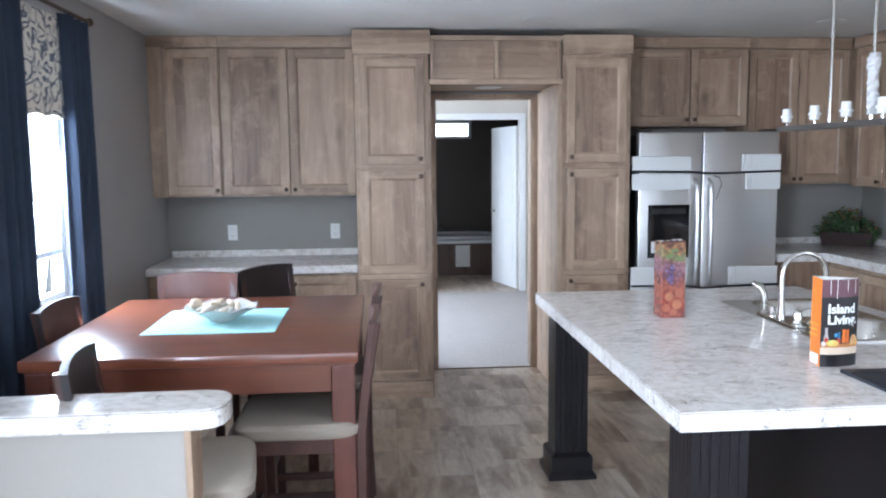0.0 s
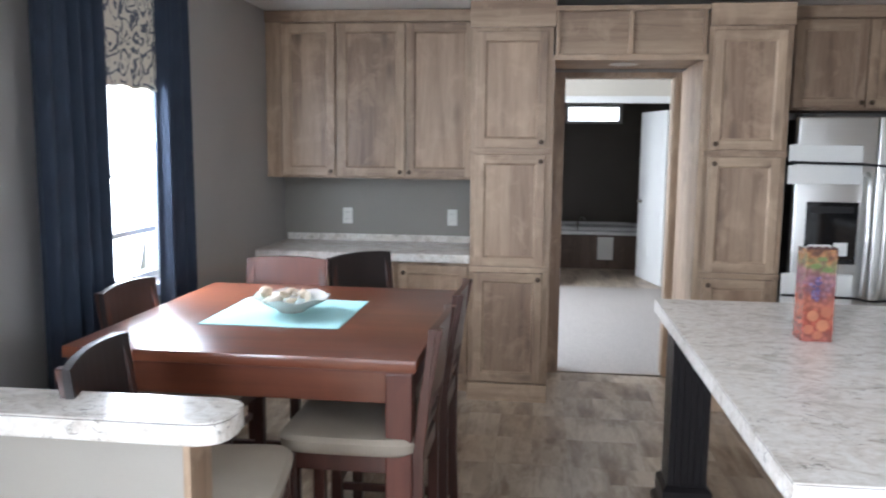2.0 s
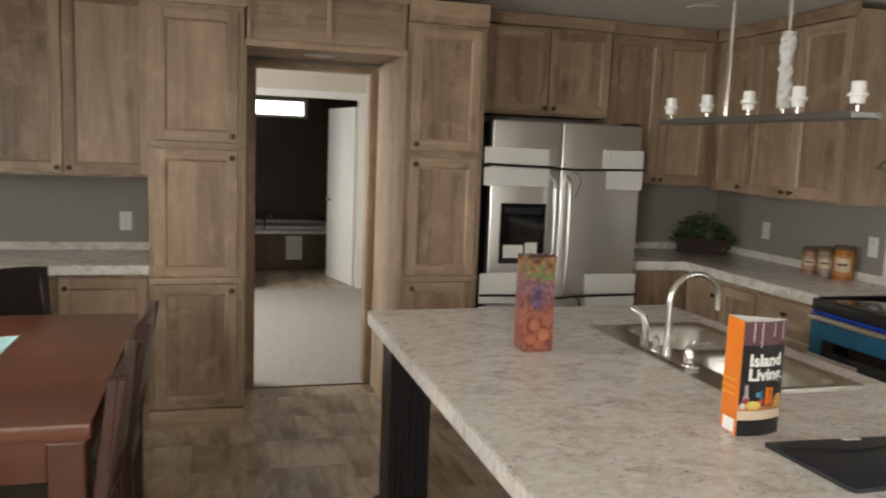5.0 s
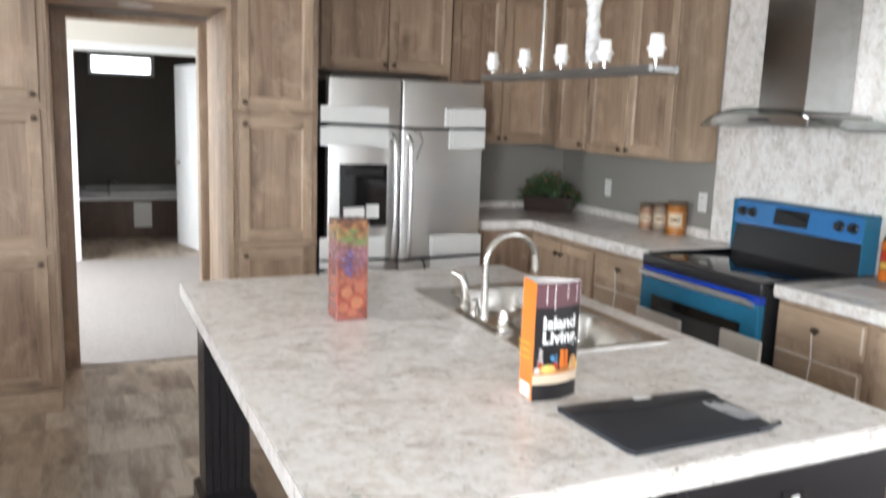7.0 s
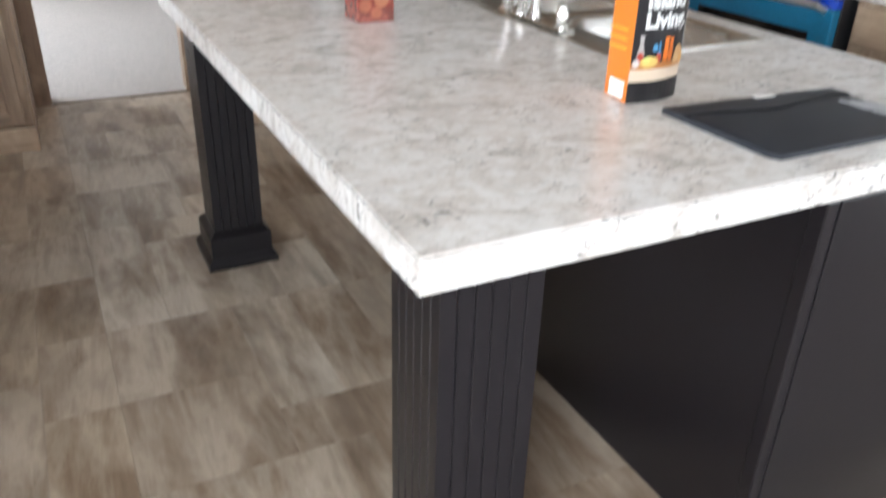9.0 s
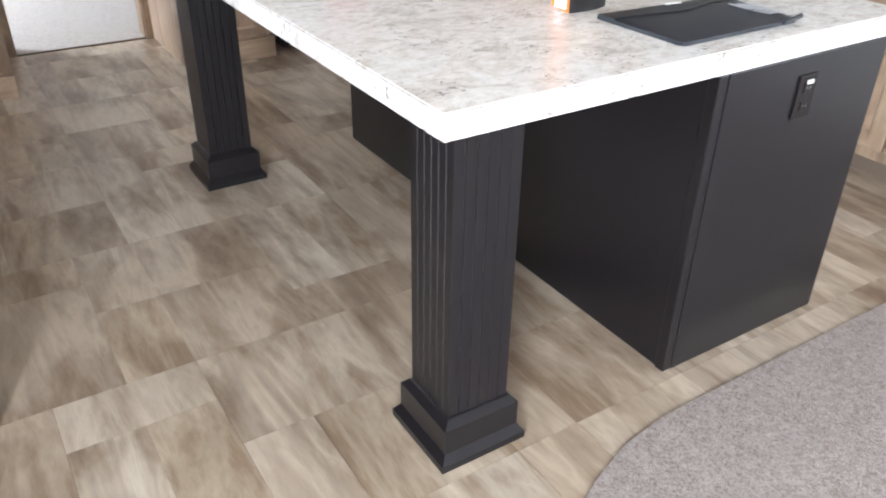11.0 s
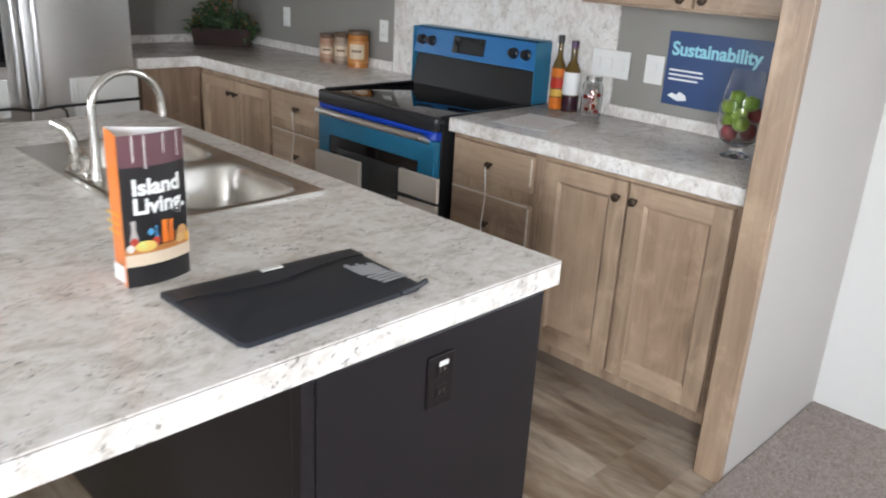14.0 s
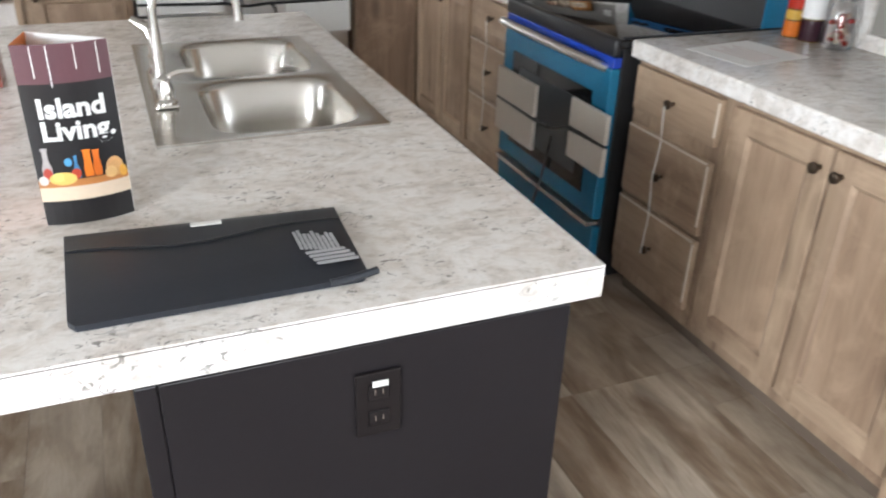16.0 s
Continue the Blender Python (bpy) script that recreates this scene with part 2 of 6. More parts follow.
vinyl_mat = vinyl("weathered_plank_vinyl")
joint_mat = paint("vinyl_joint", (0.09, 0.07, 0.055), 0.5, vary=0.1)


def glass(name, colour=(1, 1, 1), rough=0.02):
    m, nt, b = material(name, rough)
    b.inputs["Transmission Weight"].default_value = 1.0
    b.inputs["IOR"].default_value = 1.45
    b.inputs["Base Color"].default_value = (*colour, 1)
    return m


clear_glass = glass("clear_glass")
smoke_glass = glass("grey_hood_glass", (0.75, 0.82, 0.80))


def glow(name, colour, strength):
    m = bpy.data.materials.new(name)
    m.use_nodes = True
    nt = m.node_tree
    nt.nodes.remove(nt.nodes["Principled BSDF"])
    e = nt.nodes.new("ShaderNodeEmission")
    e.inputs[0].default_value, e.inputs[1].default_value = (*colour, 1), strength
    nt.links.new(e.outputs[0], nt.nodes["Material Output"].inputs[0])
    return m


daylight = glow("overcast_daylight", (0.95, 0.98, 1.0), 5.0)

# ---- mesh helpers ----


def cuboid(bm, x0, x1, y0, y1, z0, z1, mi=0):
    v = [bm.verts.new(p) for p in ((x0, y0, z0), (x1, y0, z0), (x1, y1, z0), (x0, y1, z0), (x0, y0, z1), (x1, y0, z1), (x1, y1, z1), (x0, y1, z1))]
    for f in ((3, 2, 1, 0), (4, 5, 6, 7), (0, 1, 5, 4), (1, 2, 6, 5), (2, 3, 7, 6), (3, 0, 4, 7)):
        bm.faces.new([v[i] for i in f]).material_index = mi
    return v


def soften(bm, width, segments=2):
    bmesh.ops.bevel(bm, geom=bm.edges[:], offset=width, segments=segments, affect="EDGES", profile=0.5)


def block(x0, x1, y0, y1, z0, z1, r=0.0, seg=2):
    bm = bmesh.new()
    cuboid(bm, x0, x1, y0, y1, z0, z1)
    if r:
        soften(bm, r, seg)
    return bm


def loft(bm, rings, closed=True, cap=(True, True), mi=0):
    """Skin a list of rings of equal length."""
    vs = [[bm.verts.new(p) for p in ring] for ring in rings]
    n = len(vs[0])
    for a, b in zip(vs, vs[1:]):
        for i in range(n if closed else n - 1):
            j = (i + 1) % n
            bm.faces.new((a[i], a[j], b[j], b[i])).material_index = mi
    if cap[0]:
        bm.faces.new(vs[0][::-1]).material_index = mi
    if cap[1]:
        bm.faces.new(vs[-1]).material_index = mi
    return vs


def lathe(profile, n=24, at=(0, 0, 0), bm=None):
    """A turned body from (radius, height) pairs."""
    bm = bm or bmesh.new()
    loft(bm, [[(at[0] + r * math.cos(2 * math.pi * k / n), at[1] + r * math.sin(2 * math.pi * k / n), at[2] + z) for k in range(n)] for r, z in profile])
    return bm


def tube(points, r, n=10, bm=None, radii=None):
    """A round rod along points."""
    bm = bm or bmesh.new()
    pts = [Vector(p) for p in points]
    rings = []
    side = None
    for i, p in enumerate(pts):
        d = (pts[min(i + 1, len(pts) - 1)] - pts[max(i - 1, 0)]).normalized()
        if side is None:
            side = d.orthogonal().normalized()
        side = (side - d * side.dot(d)).normalized()
        up = d.cross(side)
        rr = radii[i] if radii else r
        rings.append([p + (side * math.cos(2 * math.pi * k / n) + up * math.sin(2 * math.pi * k / n)) * rr for k in range(n)])
    loft(bm, rings)
    return bm


def rounded(cx, cy, w, d, power, n=40):
    """Points of a rounded rectangle."""
    out = []
    for k in range(n):
        a = 2 * math.pi * (k + 0.5) / n
        c, s = math.cos(a), math.sin(a)
        out.append((cx + math.copysign(abs(c) ** (2 / power), c) * w / 2, cy + math.copysign(abs(s) ** (2 / power), s) * d / 2))
    return out


def mesh_object(name, bm, mats, smooth=False):
    bmesh.ops.recalc_face_normals(bm, faces=bm.faces[:])
    me = bpy.data.meshes.new(name)
    bm.to_mesh(me)
    bm.free()
    for m in mats if isinstance(mats, (list, tuple)) else [mats]:
        me.materials.append(m)
    if smooth:
        me.shade_smooth()
        me.set_sharp_from_angle(angle=radians(38))
    return new(name, me)


def thing(name, label, category, at=(0, 0, 0), group=""):
    ob = new(name)
    ob.empty_display_size = 0.1
    ob.location = at
    return tagged(ob, label, category, group)


def part(name, bm, mats, parent, label="", smooth=False):
    ob = mesh_object(name, bm, mats, smooth)
    ob.parent = parent
    if parent.parent is None:
        ob.matrix_parent_inverse = Matrix.Translation(-Vector(parent.location))
    return tagged(ob, label)


def solo(name, bm, mats, label, category, smooth=False, group=""):
    return tagged(mesh_object(name, bm, mats, smooth), label, category, group)


def structure(name, bm, mats, label, smooth=False):
    return tagged(mesh_object(name, bm, mats, smooth), label, "", "", "structure")


def writing(name, text, size, m, mats, parent):
    """Raised lettering in the plane z = 0 of m."""
    cu = bpy.data.curves.new(name, "FONT")
    cu.body, cu.size, cu.extrude, cu.offset = text, size, 0.0004, size * 0.032
    cu.space_line = 0.85
    cu.materials.append(mats)
    ob = new(name, cu)
    ob.parent = parent
    ob.matrix_parent_inverse = Matrix.Translation(-Vector(parent.location)) if parent.parent is None else Matrix()
    ob.matrix_basis = m
    return ob


# ---- the shell of the place ----
CEIL, BACK, LEFT, RIGHT, FRONT = 2.49, 6.25, -1.42, 3.99, -3.15


def wall_with_holes(u0, u1, z0, z1, a, b, axis, holes):
    """A wall between depths a and b along an axis, with rectangular openings (u0, u1, z0, z1)."""
    us = sorted({u0, u1, *[h[0] for h in holes], *[h[1] for h in holes]})
    zs = sorted({z0, z1, *[h[2] for h in holes], *[h[3] for h in holes]})
    bm = bmesh.new()
    for p, q in zip(us, us[1:]):
        for r, s in zip(zs, zs[1:]):
            if any(h[0] <= p and q <= h[1] and h[2] <= r and s <= h[3] for h in holes):
                continue
            if axis == "x":
                cuboid(bm, p, q, a, b, r, s)
            else:
                cuboid(bm, a, b, p, q, r, s)
    bmesh.ops.remove_doubles(bm, verts=bm.verts[:], dist=1e-5)
    inner = [f for f in bm.faces if sum(1 for g in bm.faces if g is not f and (g.calc_center_median() - f.calc_center_median()).length < 1e-5)]
    bmesh.ops.delete(bm, geom=inner, context="FACES")
    return bm


WIN = (3.74, 4.42, 0.93, 2.06)
structure("wall_left", wall_with_holes(FRONT, BACK, 0, CEIL, LEFT - 0.13, LEFT, "y", [WIN, (-1.27, 0.37, 0.1, 2.3)]), side_paint, "smooth grey painted dining room wall with window openings")
structure("wall_back", wall_with_holes(LEFT - 0.13, RIGHT + 0.13, 0, CEIL, BACK, BACK + 0.11, "x", [(0.58, 1.322, 0, 2.088)]), wall_paint, "warm grey painted kitchen wall with a doorway")
structure("wall_right", wall_with_holes(2.22, BACK, 0, CEIL, RIGHT, RIGHT + 0.13, "y", []), wall_paint, "warm grey painted kitchen wall behind the range")
# the opening lies out of view and is cut only for the added fill
structure("wall_lounge_right", wall_with_holes(FRONT, 2.14, 0, CEIL, RIGHT, RIGHT + 0.13, "y", [(-0.55, 0.95, 0.7, 2.1)]), paint("off_white_lounge_paint", (0.60, 0.585, 0.56), 0.6, vary=0.03), "off-white painted lounge wall")
structure("wall_front", wall_with_holes(LEFT - 0.13, RIGHT + 0.13, 0, CEIL, FRONT - 0.13, FRONT, "x", [(-0.2, 2.6, 0.7, 2.1)]), lounge_paint, "pale painted lounge wall with a wide window opening")
structure("wall_wing", block(3.25, RIGHT + 0.13, 2.14, 2.22, 0, CEIL), lounge_paint, "short pale painted wing wall at the end of the counter")
structure("trim_wing", block(3.215, 3.25, 2.136, 2.224, 0, CEIL - 0.001, 0.003), oak_v, "pale oak upright trim on the end of the wing wall")
structure("ceiling", block(LEFT - 0.13, RIGHT + 0.13, FRONT - 0.13, BACK + 0.11, CEIL, CEIL + 0.1), ceiling_paint, "off-white textured ceiling")
structure("floor", block(LEFT - 0.13, RIGHT + 0.13, FRONT - 0.13, BACK + 0.02, -0.12, -0.003), joint_mat, "brown vinyl floor in a mixed plank pattern")

# carpet of the lounge, with a bowed edge towards the kitchen
bm = bmesh.new()
edge = []
for k in range(25):
    x = 0.55 + k * (3.99 - 0.55) / 24
    edge.append((x, 2.135 - (0.62 * max(0, 1.62 - x) ** 2 if x < 1.62 else 0.0)))
low = [(0.55, FRONT)] + [(x, FRONT) for x, y in edge[1:-1]] + [(3.99, FRONT)]
loft(bm, [[(x, y, 0.002) for x, y in low], [(x, y, 0.002) for x, y in edge]], closed=False, cap=(False, False))
up = bmesh.ops.extrude_face_region(bm, geom=bm.faces[:])
bmesh.ops.translate(bm, verts=[g for g in up["geom"] if isinstance(g, bmesh.types.BMVert)], vec=(0, 0, 0.008))
structure("carpet", bm, carpet_mat, "taupe loop-pile lounge carpet with a curved edge")

# bedroom and bathroom beyond the doorway
BX0, BX1, BY1 = -1.55, 3.2, 9.86
structure("floor_bedroom", block(BX0, BX1, BACK - 0.0, BY1, -0.12, 0.004), bed_carpet, "light beige bedroom carpet")
structure("floor_bathroom", block(0.2, 2.6, BY1, 12.75, -0.12, 0.0), vinyl_mat, "brown vinyl bathroom floor")
structure("ceiling_bedroom", block(BX0 - 0.1, BX1 + 0.1, BACK + 0.11, 12.85, CEIL, CEIL + 0.1), ceiling_paint, "off-white bedroom and bathroom ceiling")
structure("wall_bedroom_left", wall_with_holes(BACK + 0.11, BY1, 0, CEIL, BX0 - 0.1, BX0, "y", [(7.2, 8.8, 0.85, 2.15)]), lounge_paint, "pale bedroom wall with a window opening")
structure("wall_bedroom_right", block(BX1, BX1 + 0.1, BACK + 0.11, BY1, 0, CEIL), lounge_paint, "pale bedroom wall")
structure("wall_bedroom_far", wall_with_holes(BX0 - 0.1, BX1 + 0.1, 0, CEIL, BY1, BY1 + 0.1, "x", [(0.62, 1.87, 0, 2.11)]), cream_paint, "cream bedroom wall with a bathroom doorway")
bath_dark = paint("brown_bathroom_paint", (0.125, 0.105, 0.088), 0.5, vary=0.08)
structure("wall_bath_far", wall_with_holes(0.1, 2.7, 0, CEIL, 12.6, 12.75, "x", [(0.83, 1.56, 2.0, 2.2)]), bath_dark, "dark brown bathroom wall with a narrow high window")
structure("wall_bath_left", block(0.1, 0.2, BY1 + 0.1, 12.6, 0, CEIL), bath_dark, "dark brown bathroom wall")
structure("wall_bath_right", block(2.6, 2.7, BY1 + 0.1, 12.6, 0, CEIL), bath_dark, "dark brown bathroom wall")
bm = bmesh.new()
for x0, x1, z0, z1 in ((0.545, 0.62, 0.004, 2.11), (1.87, 1.945, 0.004, 2.11), (0.545, 1.945, 2.11, 2.185)):
    cuboid(bm, x0, x1, BY1 - 0.015, BY1, z0, z1)
structure("trim_bath_door", bm, white_paint, "white casing round the bathroom doorway")
bm = bmesh.new()
for x0, x1, z0, z1 in ((0.79, 0.83, 1.96, 2.24), (1.56, 1.60, 1.96, 2.24), (0.83, 1.56, 2.2, 2.24), (0.83, 1.56, 1.96, 2.0)):
    cuboid(bm, x0, x1, 12.585, 12.6, z0, z1)
structure("trim_bath_window", bm, white_paint, "white casing of the high bathroom window")

# outdoors: ground and bright overcast distance
structure("ground", block(-70, 70, -70, 70, -0.75, -0.7), paint("dry_grass_ground", (0.16, 0.15, 0.10), 0.9, vary=0.3, scale=3), "pale dry ground outside")
bm = bmesh.new()
N = 40
loft(bm, [[(62 * math.cos(2 * math.pi * k / N), 62 * math.sin(2 * math.pi * k / N), z) for k in range(N)] for z in (-0.7, 18)], cap=(False, False))
structure("backdrop", bm, daylight, "bright overcast distance outside the windows")

# door casing in the passage, lining and soffit
bm = bmesh.new()
for x0, x1, z0, z1 in ((0.505, 0.58, 0, 2.115), (1.322, 1.37, 0, 2.115), (0.58, 1.322, 2.088, 2.115)):
    cuboid(bm, x0, x1, BACK - 0.018, BACK - 0.001, z0, z1)
for x0, x1 in ((0.58, 0.588), (1.314, 1.322)):
    cuboid(bm, x0, x1, BACK, BACK + 0.12, 0, 2.088)
cuboid(bm, 0.588, 1.314, BACK, BACK + 0.12, 2.08, 2.088)
structure("door_casing", bm, oak_v, "pale oak casing and lining of the doorway")
structure("threshold", block(0.588, 1.314, BACK - 0.012, BACK + 0.006, 0.0, 0.007, 0.002), strip_brown, "dark metal strip between vinyl and carpet")

# ---- cabinets ----


def face_matrix(face, u0, u1, plane, z0):
    """Local x runs along the front, local y into the cabinet: 'S' looks to -y, 'W' looks to -x."""
    if face == "S":
        return Matrix.Translation((u0, plane, z0))
    return Matrix.Translation((plane, u1, z0)) @ Matrix.Rotation(radians(-90), 4, "Z")


def knob(parent, m, x, z):
    bm = lathe([(0.001, 0), (0.007, 0), (0.006, 0.012), (0.010, 0.016), (0.0155, 0.022), (0.0145, 0.028), (0.008, 0.031), (0.001, 0.0315)], 14)
    bm.transform(m @ Matrix.Translation((x, 0, z)) @ Matrix.Rotation(radians(90), 4, "X"))
    return part("knob", bm, bronze, parent, "dark bronze round knob", True)


def panel_front(parent, name, face, plane, u0, u1, z0, z1, knob_at=None, stile=0.055, label=""):
    """A framed door or drawer front with a sunk panel, and its knob. knob_at: (side, height) as shares."""
    w, h, t = u1 - u0, z1 - z0, 0.02
    m = face_matrix(face, u0, u1, plane, z0)
    level = oak_x if face == "S" else oak_y
    e = 0.003
    bm = bmesh.new()
    us, vs = (e, stile, w - stile, w - e), (e, stile, h - stile, h - e)
    g = {(i, k): bm.verts.new((us[i], 0, vs[k])) for i in range(4) for k in range(4)}
    for i in range(3):
        for k in range(3):
            if (i, k) != (1, 1):
                bm.faces.new([g[i, k], g[i + 1, k], g[i + 1, k + 1], g[i, k + 1]]).material_index = 1 if i == 1 else 0
    rim = [(0, 0), (1, 0), (2, 0), (3, 0), (3, 1), (3, 2), (3, 3), (2, 3), (1, 3), (0, 3), (0, 2), (0, 1)]
    prev = [g[p] for p in rim]
    for y in (0.003, t):
        nxt = [bm.verts.new((us[i] if 0 < i < 3 else (0, w)[i > 0], y, vs[k] if 0 < k < 3 else (0, h)[k > 0])) for i, k in rim]
        for a in range(12):
            bm.faces.new([prev[a], prev[(a + 1) % 12], nxt[(a + 1) % 12], nxt[a]])
        prev = nxt
    prev = [g[p] for p in ((1, 1), (2, 1), (2, 2), (1, 2))]
    for d, y in ((stile + 0.004, 0.004), (stile + 0.012, 0.0095)):
        nxt = [bm.verts.new(p) for p in ((d, y, d), (w - d, y, d), (w - d, y, h - d), (d, y, h - d))]
        for a in range(4):
            bm.faces.new([prev[a], prev[(a + 1) % 4], nxt[(a + 1) % 4], nxt[a]]).material_index = 1 if a in (0, 2) else 0
        prev = nxt
    bm.transform(m)
    front = part(name, bm, [oak_v, level], parent, label)
    bm = bmesh.new()
    cuboid(bm, stile - 0.004, w - stile + 0.004, 0.0105, t - 0.001, stile - 0.004, h - stile + 0.004)
    bm.transform(m)
    part("panel", bm, oak_panel, front)
    if knob_at:
        knob(front, m, knob_at[0] * w if knob_at[0] <= 1 else w - 0.03, knob_at[1] * h if knob_at[1] <= 1 else knob_at[1])
    return front


def slab_front(parent, name, face, plane, u0, u1, z0, z1, knobs=()):
    """A plain drawer front with eased edges."""
    m = face_matrix(face, u0, u1, plane, z0)
    bm = block(0, u1 - u0, 0, 0.02, 0, z1 - z0, 0.004, 2)
    bm.transform(m)
    front = part(name, bm, oak_y if face == "W" else oak_x, parent)
    for kx in knobs:
        knob(front, m, kx * (u1 - u0), (z1 - z0) / 2)
    return front


def cabinet(name, label, box, group=""):
    x0, x1, y0, y1, z0, z1 = box
    c = thing(name, label, "cabinet", ((x0 + x1) / 2, (y0 + y1) / 2, z0), group)
    part("body", block(*box, 0.0015, 1), oak_v, c)
    return c


P = 5.526  # front of the tall cabinets
for x0, x1, side, lab, top in ((0.0, 0.49, "r", "tall pale oak pantry cabinet with three framed doors", 2.475), (1.392, 1.866, "l", "tall pale oak pantry cabinet beside the refrigerator", 2.445)):
    c = cabinet("pantry_cabinet", lab, (x0, x1, P + 0.022, BACK - 0.002, 0.0, 2.40), "pantry cabinets beside the doorway")
    kx = 0.93 if side == "r" else 0.07
    panel_front(c, "door", "S", P, x0 + 0.03, x1 - 0.03, 1.60, 2.295, (kx, 0.05))
    panel_front(c, "door", "S", P, x0 + 0.03, x1 - 0.03, 0.865, 1.56, (kx, 0.94))
    panel_front(c, "door", "S", P, x0 + 0.03, x1 - 0.03, 0.125, 0.825, (kx, 0.95))
    part("cornice", block(x0 - (0.012 if side == "r" else 0.0), x1 + (0.012 if side == "r" else 0.003), P - 0.012, P + 0.021, 2.318, top, 0.004), oak_x, c)
    part("plinth", block(x0 - 0.004, x1 + 0.012, P - 0.012, P + 0.021, 0.0, 0.115, 0.003), oak_x, c)
    part("rail", block(x0, x1, P + 0.004, P + 0.021, 1.563, 1.597, 0.002), oak_x, c)
    part("rail", block(x0, x1, P + 0.004, P + 0.021, 0.828, 0.862, 0.002), oak_x, c)

# bridge over the passage
c = thing("bridge_cabinet", "pale oak bridge cabinet with two sunk panels over the doorway", "cabinet", (0.935, 5.8, 2.16))
part("body", block(0.503, 1.379, P + 0.03, BACK - 0.02, 2.138, 2.44, 0.002), oak_x, c)
for x0, x1, z0, z1 in ((0.492, 1.390, 2.122, 2.157), (0.492, 1.390, 2.41, 2.44)):
    part("rail", block(x0, x1, P - 0.004, P + 0.029, z0, z1, 0.003), oak_x, c)
for x0, x1 in ((0.503, 0.523), (0.93, 0.955), (1.36, 1.379)):
    part("stile", block(x0, x1, P, P + 0.029, 2.158, 2.409, 0.002), oak_v, c)
structure("trim_passage_left", block(0.491, 0.503, P + 0.03, BACK - 0.019, 0.0, 2.136), oak_v, "pale oak lining of the passage")
structure("trim_passage_right", block(1.36, 1.391, P - 0.003, BACK - 0.019, 0.0, 2.12, 0.003), oak_v, "pale oak post and lining of the passage")

# upper cabinets over the desk
U = 5.875
c = cabinet("wall_cabinet", "single-door pale oak wall cabinet in the corner", (LEFT + 0.002, -0.94, U + 0.022, BACK - 0.002, 1.385, 2.45), "wall cabinets over the desk counter")
panel_front(c, "door", "S", U, -1.31, -0.945, 1.40, 2.40, (0.93, 0.03))
part("filler", block(LEFT + 0.002, -1.315, U + 0.004, U + 0.021, 1.385, 2.45, 0.002), oak_v, c)
part("cornice", block(LEFT + 0.002, -0.94, U - 0.01, U + 0.021, 2.41, CEIL - 0.005, 0.004), oak_x, c)
c = cabinet("wall_cabinet", "double-door knotty pale oak wall cabinet", (-0.938, -0.004, U + 0.022, BACK - 0.002, 1.385, 2.45), "wall cabinets over the desk counter")
panel_front(c, "door", "S", U, -0.925, -0.472, 1.40, 2.40, (0.94, 0.03))
panel_front(c, "door", "S", U, -0.464, -0.012, 1.40, 2.40, (0.06, 0.03))
part("cornice", block(-0.938, -0.004, U - 0.01, U + 0.021, 2.41, CEIL - 0.005, 0.004), oak_x, c)

# desk counter
H = 0.92


def countertop(name, label, x0, x1, y0, y1, z1=H, t=0.055):
    c = thing(name, label, "countertop", ((x0 + x1) / 2, (y0 + y1) / 2, z1 - t))
    part("slab", block(x0, x1, y0, y1, z1 - t, z1, 0.007, 3), counter_mat, c, "", True)
    if y1 - y0 > x1 - x0:
        part("edge_strip", block(x0 - 0.0022, x0 - 0.0003, y0 + 0.007, y1 - 0.007, z1 - t + 0.006, z1 - 0.0065), counter_mat, c)
    else:
        part("edge_strip", block(x0 + 0.007, x1 - 0.007, y0 - 0.0022, y0 - 0.0003, z1 - t + 0.006, z1 - 0.0065), counter_mat, c)
    return c


countertop("desk_countertop", "granite-print laminate countertop over the desk cabinets", LEFT + 0.002, -0.003, 5.60, BACK - 0.002)
solo("backsplash_strip", block(LEFT + 0.022, -0.003, BACK - 0.021, BACK - 0.003, H, H + 0.05, 0.003), counter_mat, "low granite-print backsplash strip behind the desk", "backsplash")
for x0, x1, kn in ((LEFT + 0.004, -0.95, 0.9), (-0.948, -0.478, 0.93), (-0.476, -0.004, 0.07)):
    c = cabinet("base_cabinet", "pale oak base cabinet under the desk counter", (x0, x1, 5.65, BACK - 0.004, 0.09, H - 0.056), "base cabinets under the desk counter")
    panel_front(c, "door", "S", 5.628, x0 + 0.012, x1 - 0.012, 0.13, 0.845, (kn, 0.93))
    part("toe_kick", block(x0, x1, 5.70, 5.72, 0.0, 0.089), oak_x, c)

# upper cabinets round the cooking corner
c = cabinet("wall_cabinet", "short pale oak wall cabinet above the refrigerator", (1.93, 2.85, 5.895, BACK - 0.002, 1.85, 2.45), "wall cabinets in the kitchen")
panel_front(c, "door", "S", 5.873, 1.975, 2.405, 1.865, 2.40, (0.94, 0.06))
panel_front(c, "door", "S", 5.873, 2.413, 2.84, 1.865, 2.40, (0.06, 0.06))
part("cornice", block(1.93, 2.85, 5.863, 5.894, 2.41, CEIL - 0.005, 0.004), oak_x, c)
c = cabinet("wall_cabinet", "tall pale oak wall cabinet beside the refrigerator top", (2.852, 3.985, 5.93, BACK - 0.002, 1.42, 2.45), "wall cabinets in the kitchen")
panel_front(c, "door", "S", 5.908, 2.865, 3.245, 1.43, 2.40, (0.94, 0.03))
panel_front(c, "door", "S", 5.908, 3.253, 3.63, 1.43, 2.40, (0.06, 0.03))
part("cornice", block(2.852, 3.64, 5.898, 5.929, 2.41, CEIL - 0.005, 0.004), oak_x, c)
c = cabinet("wall_cabinet", "single-door pale oak corner wall cabinet", (3.68, RIGHT - 0.002, 5.50, 5.905, 1.40, 2.45), "wall cabinets in the kitchen")
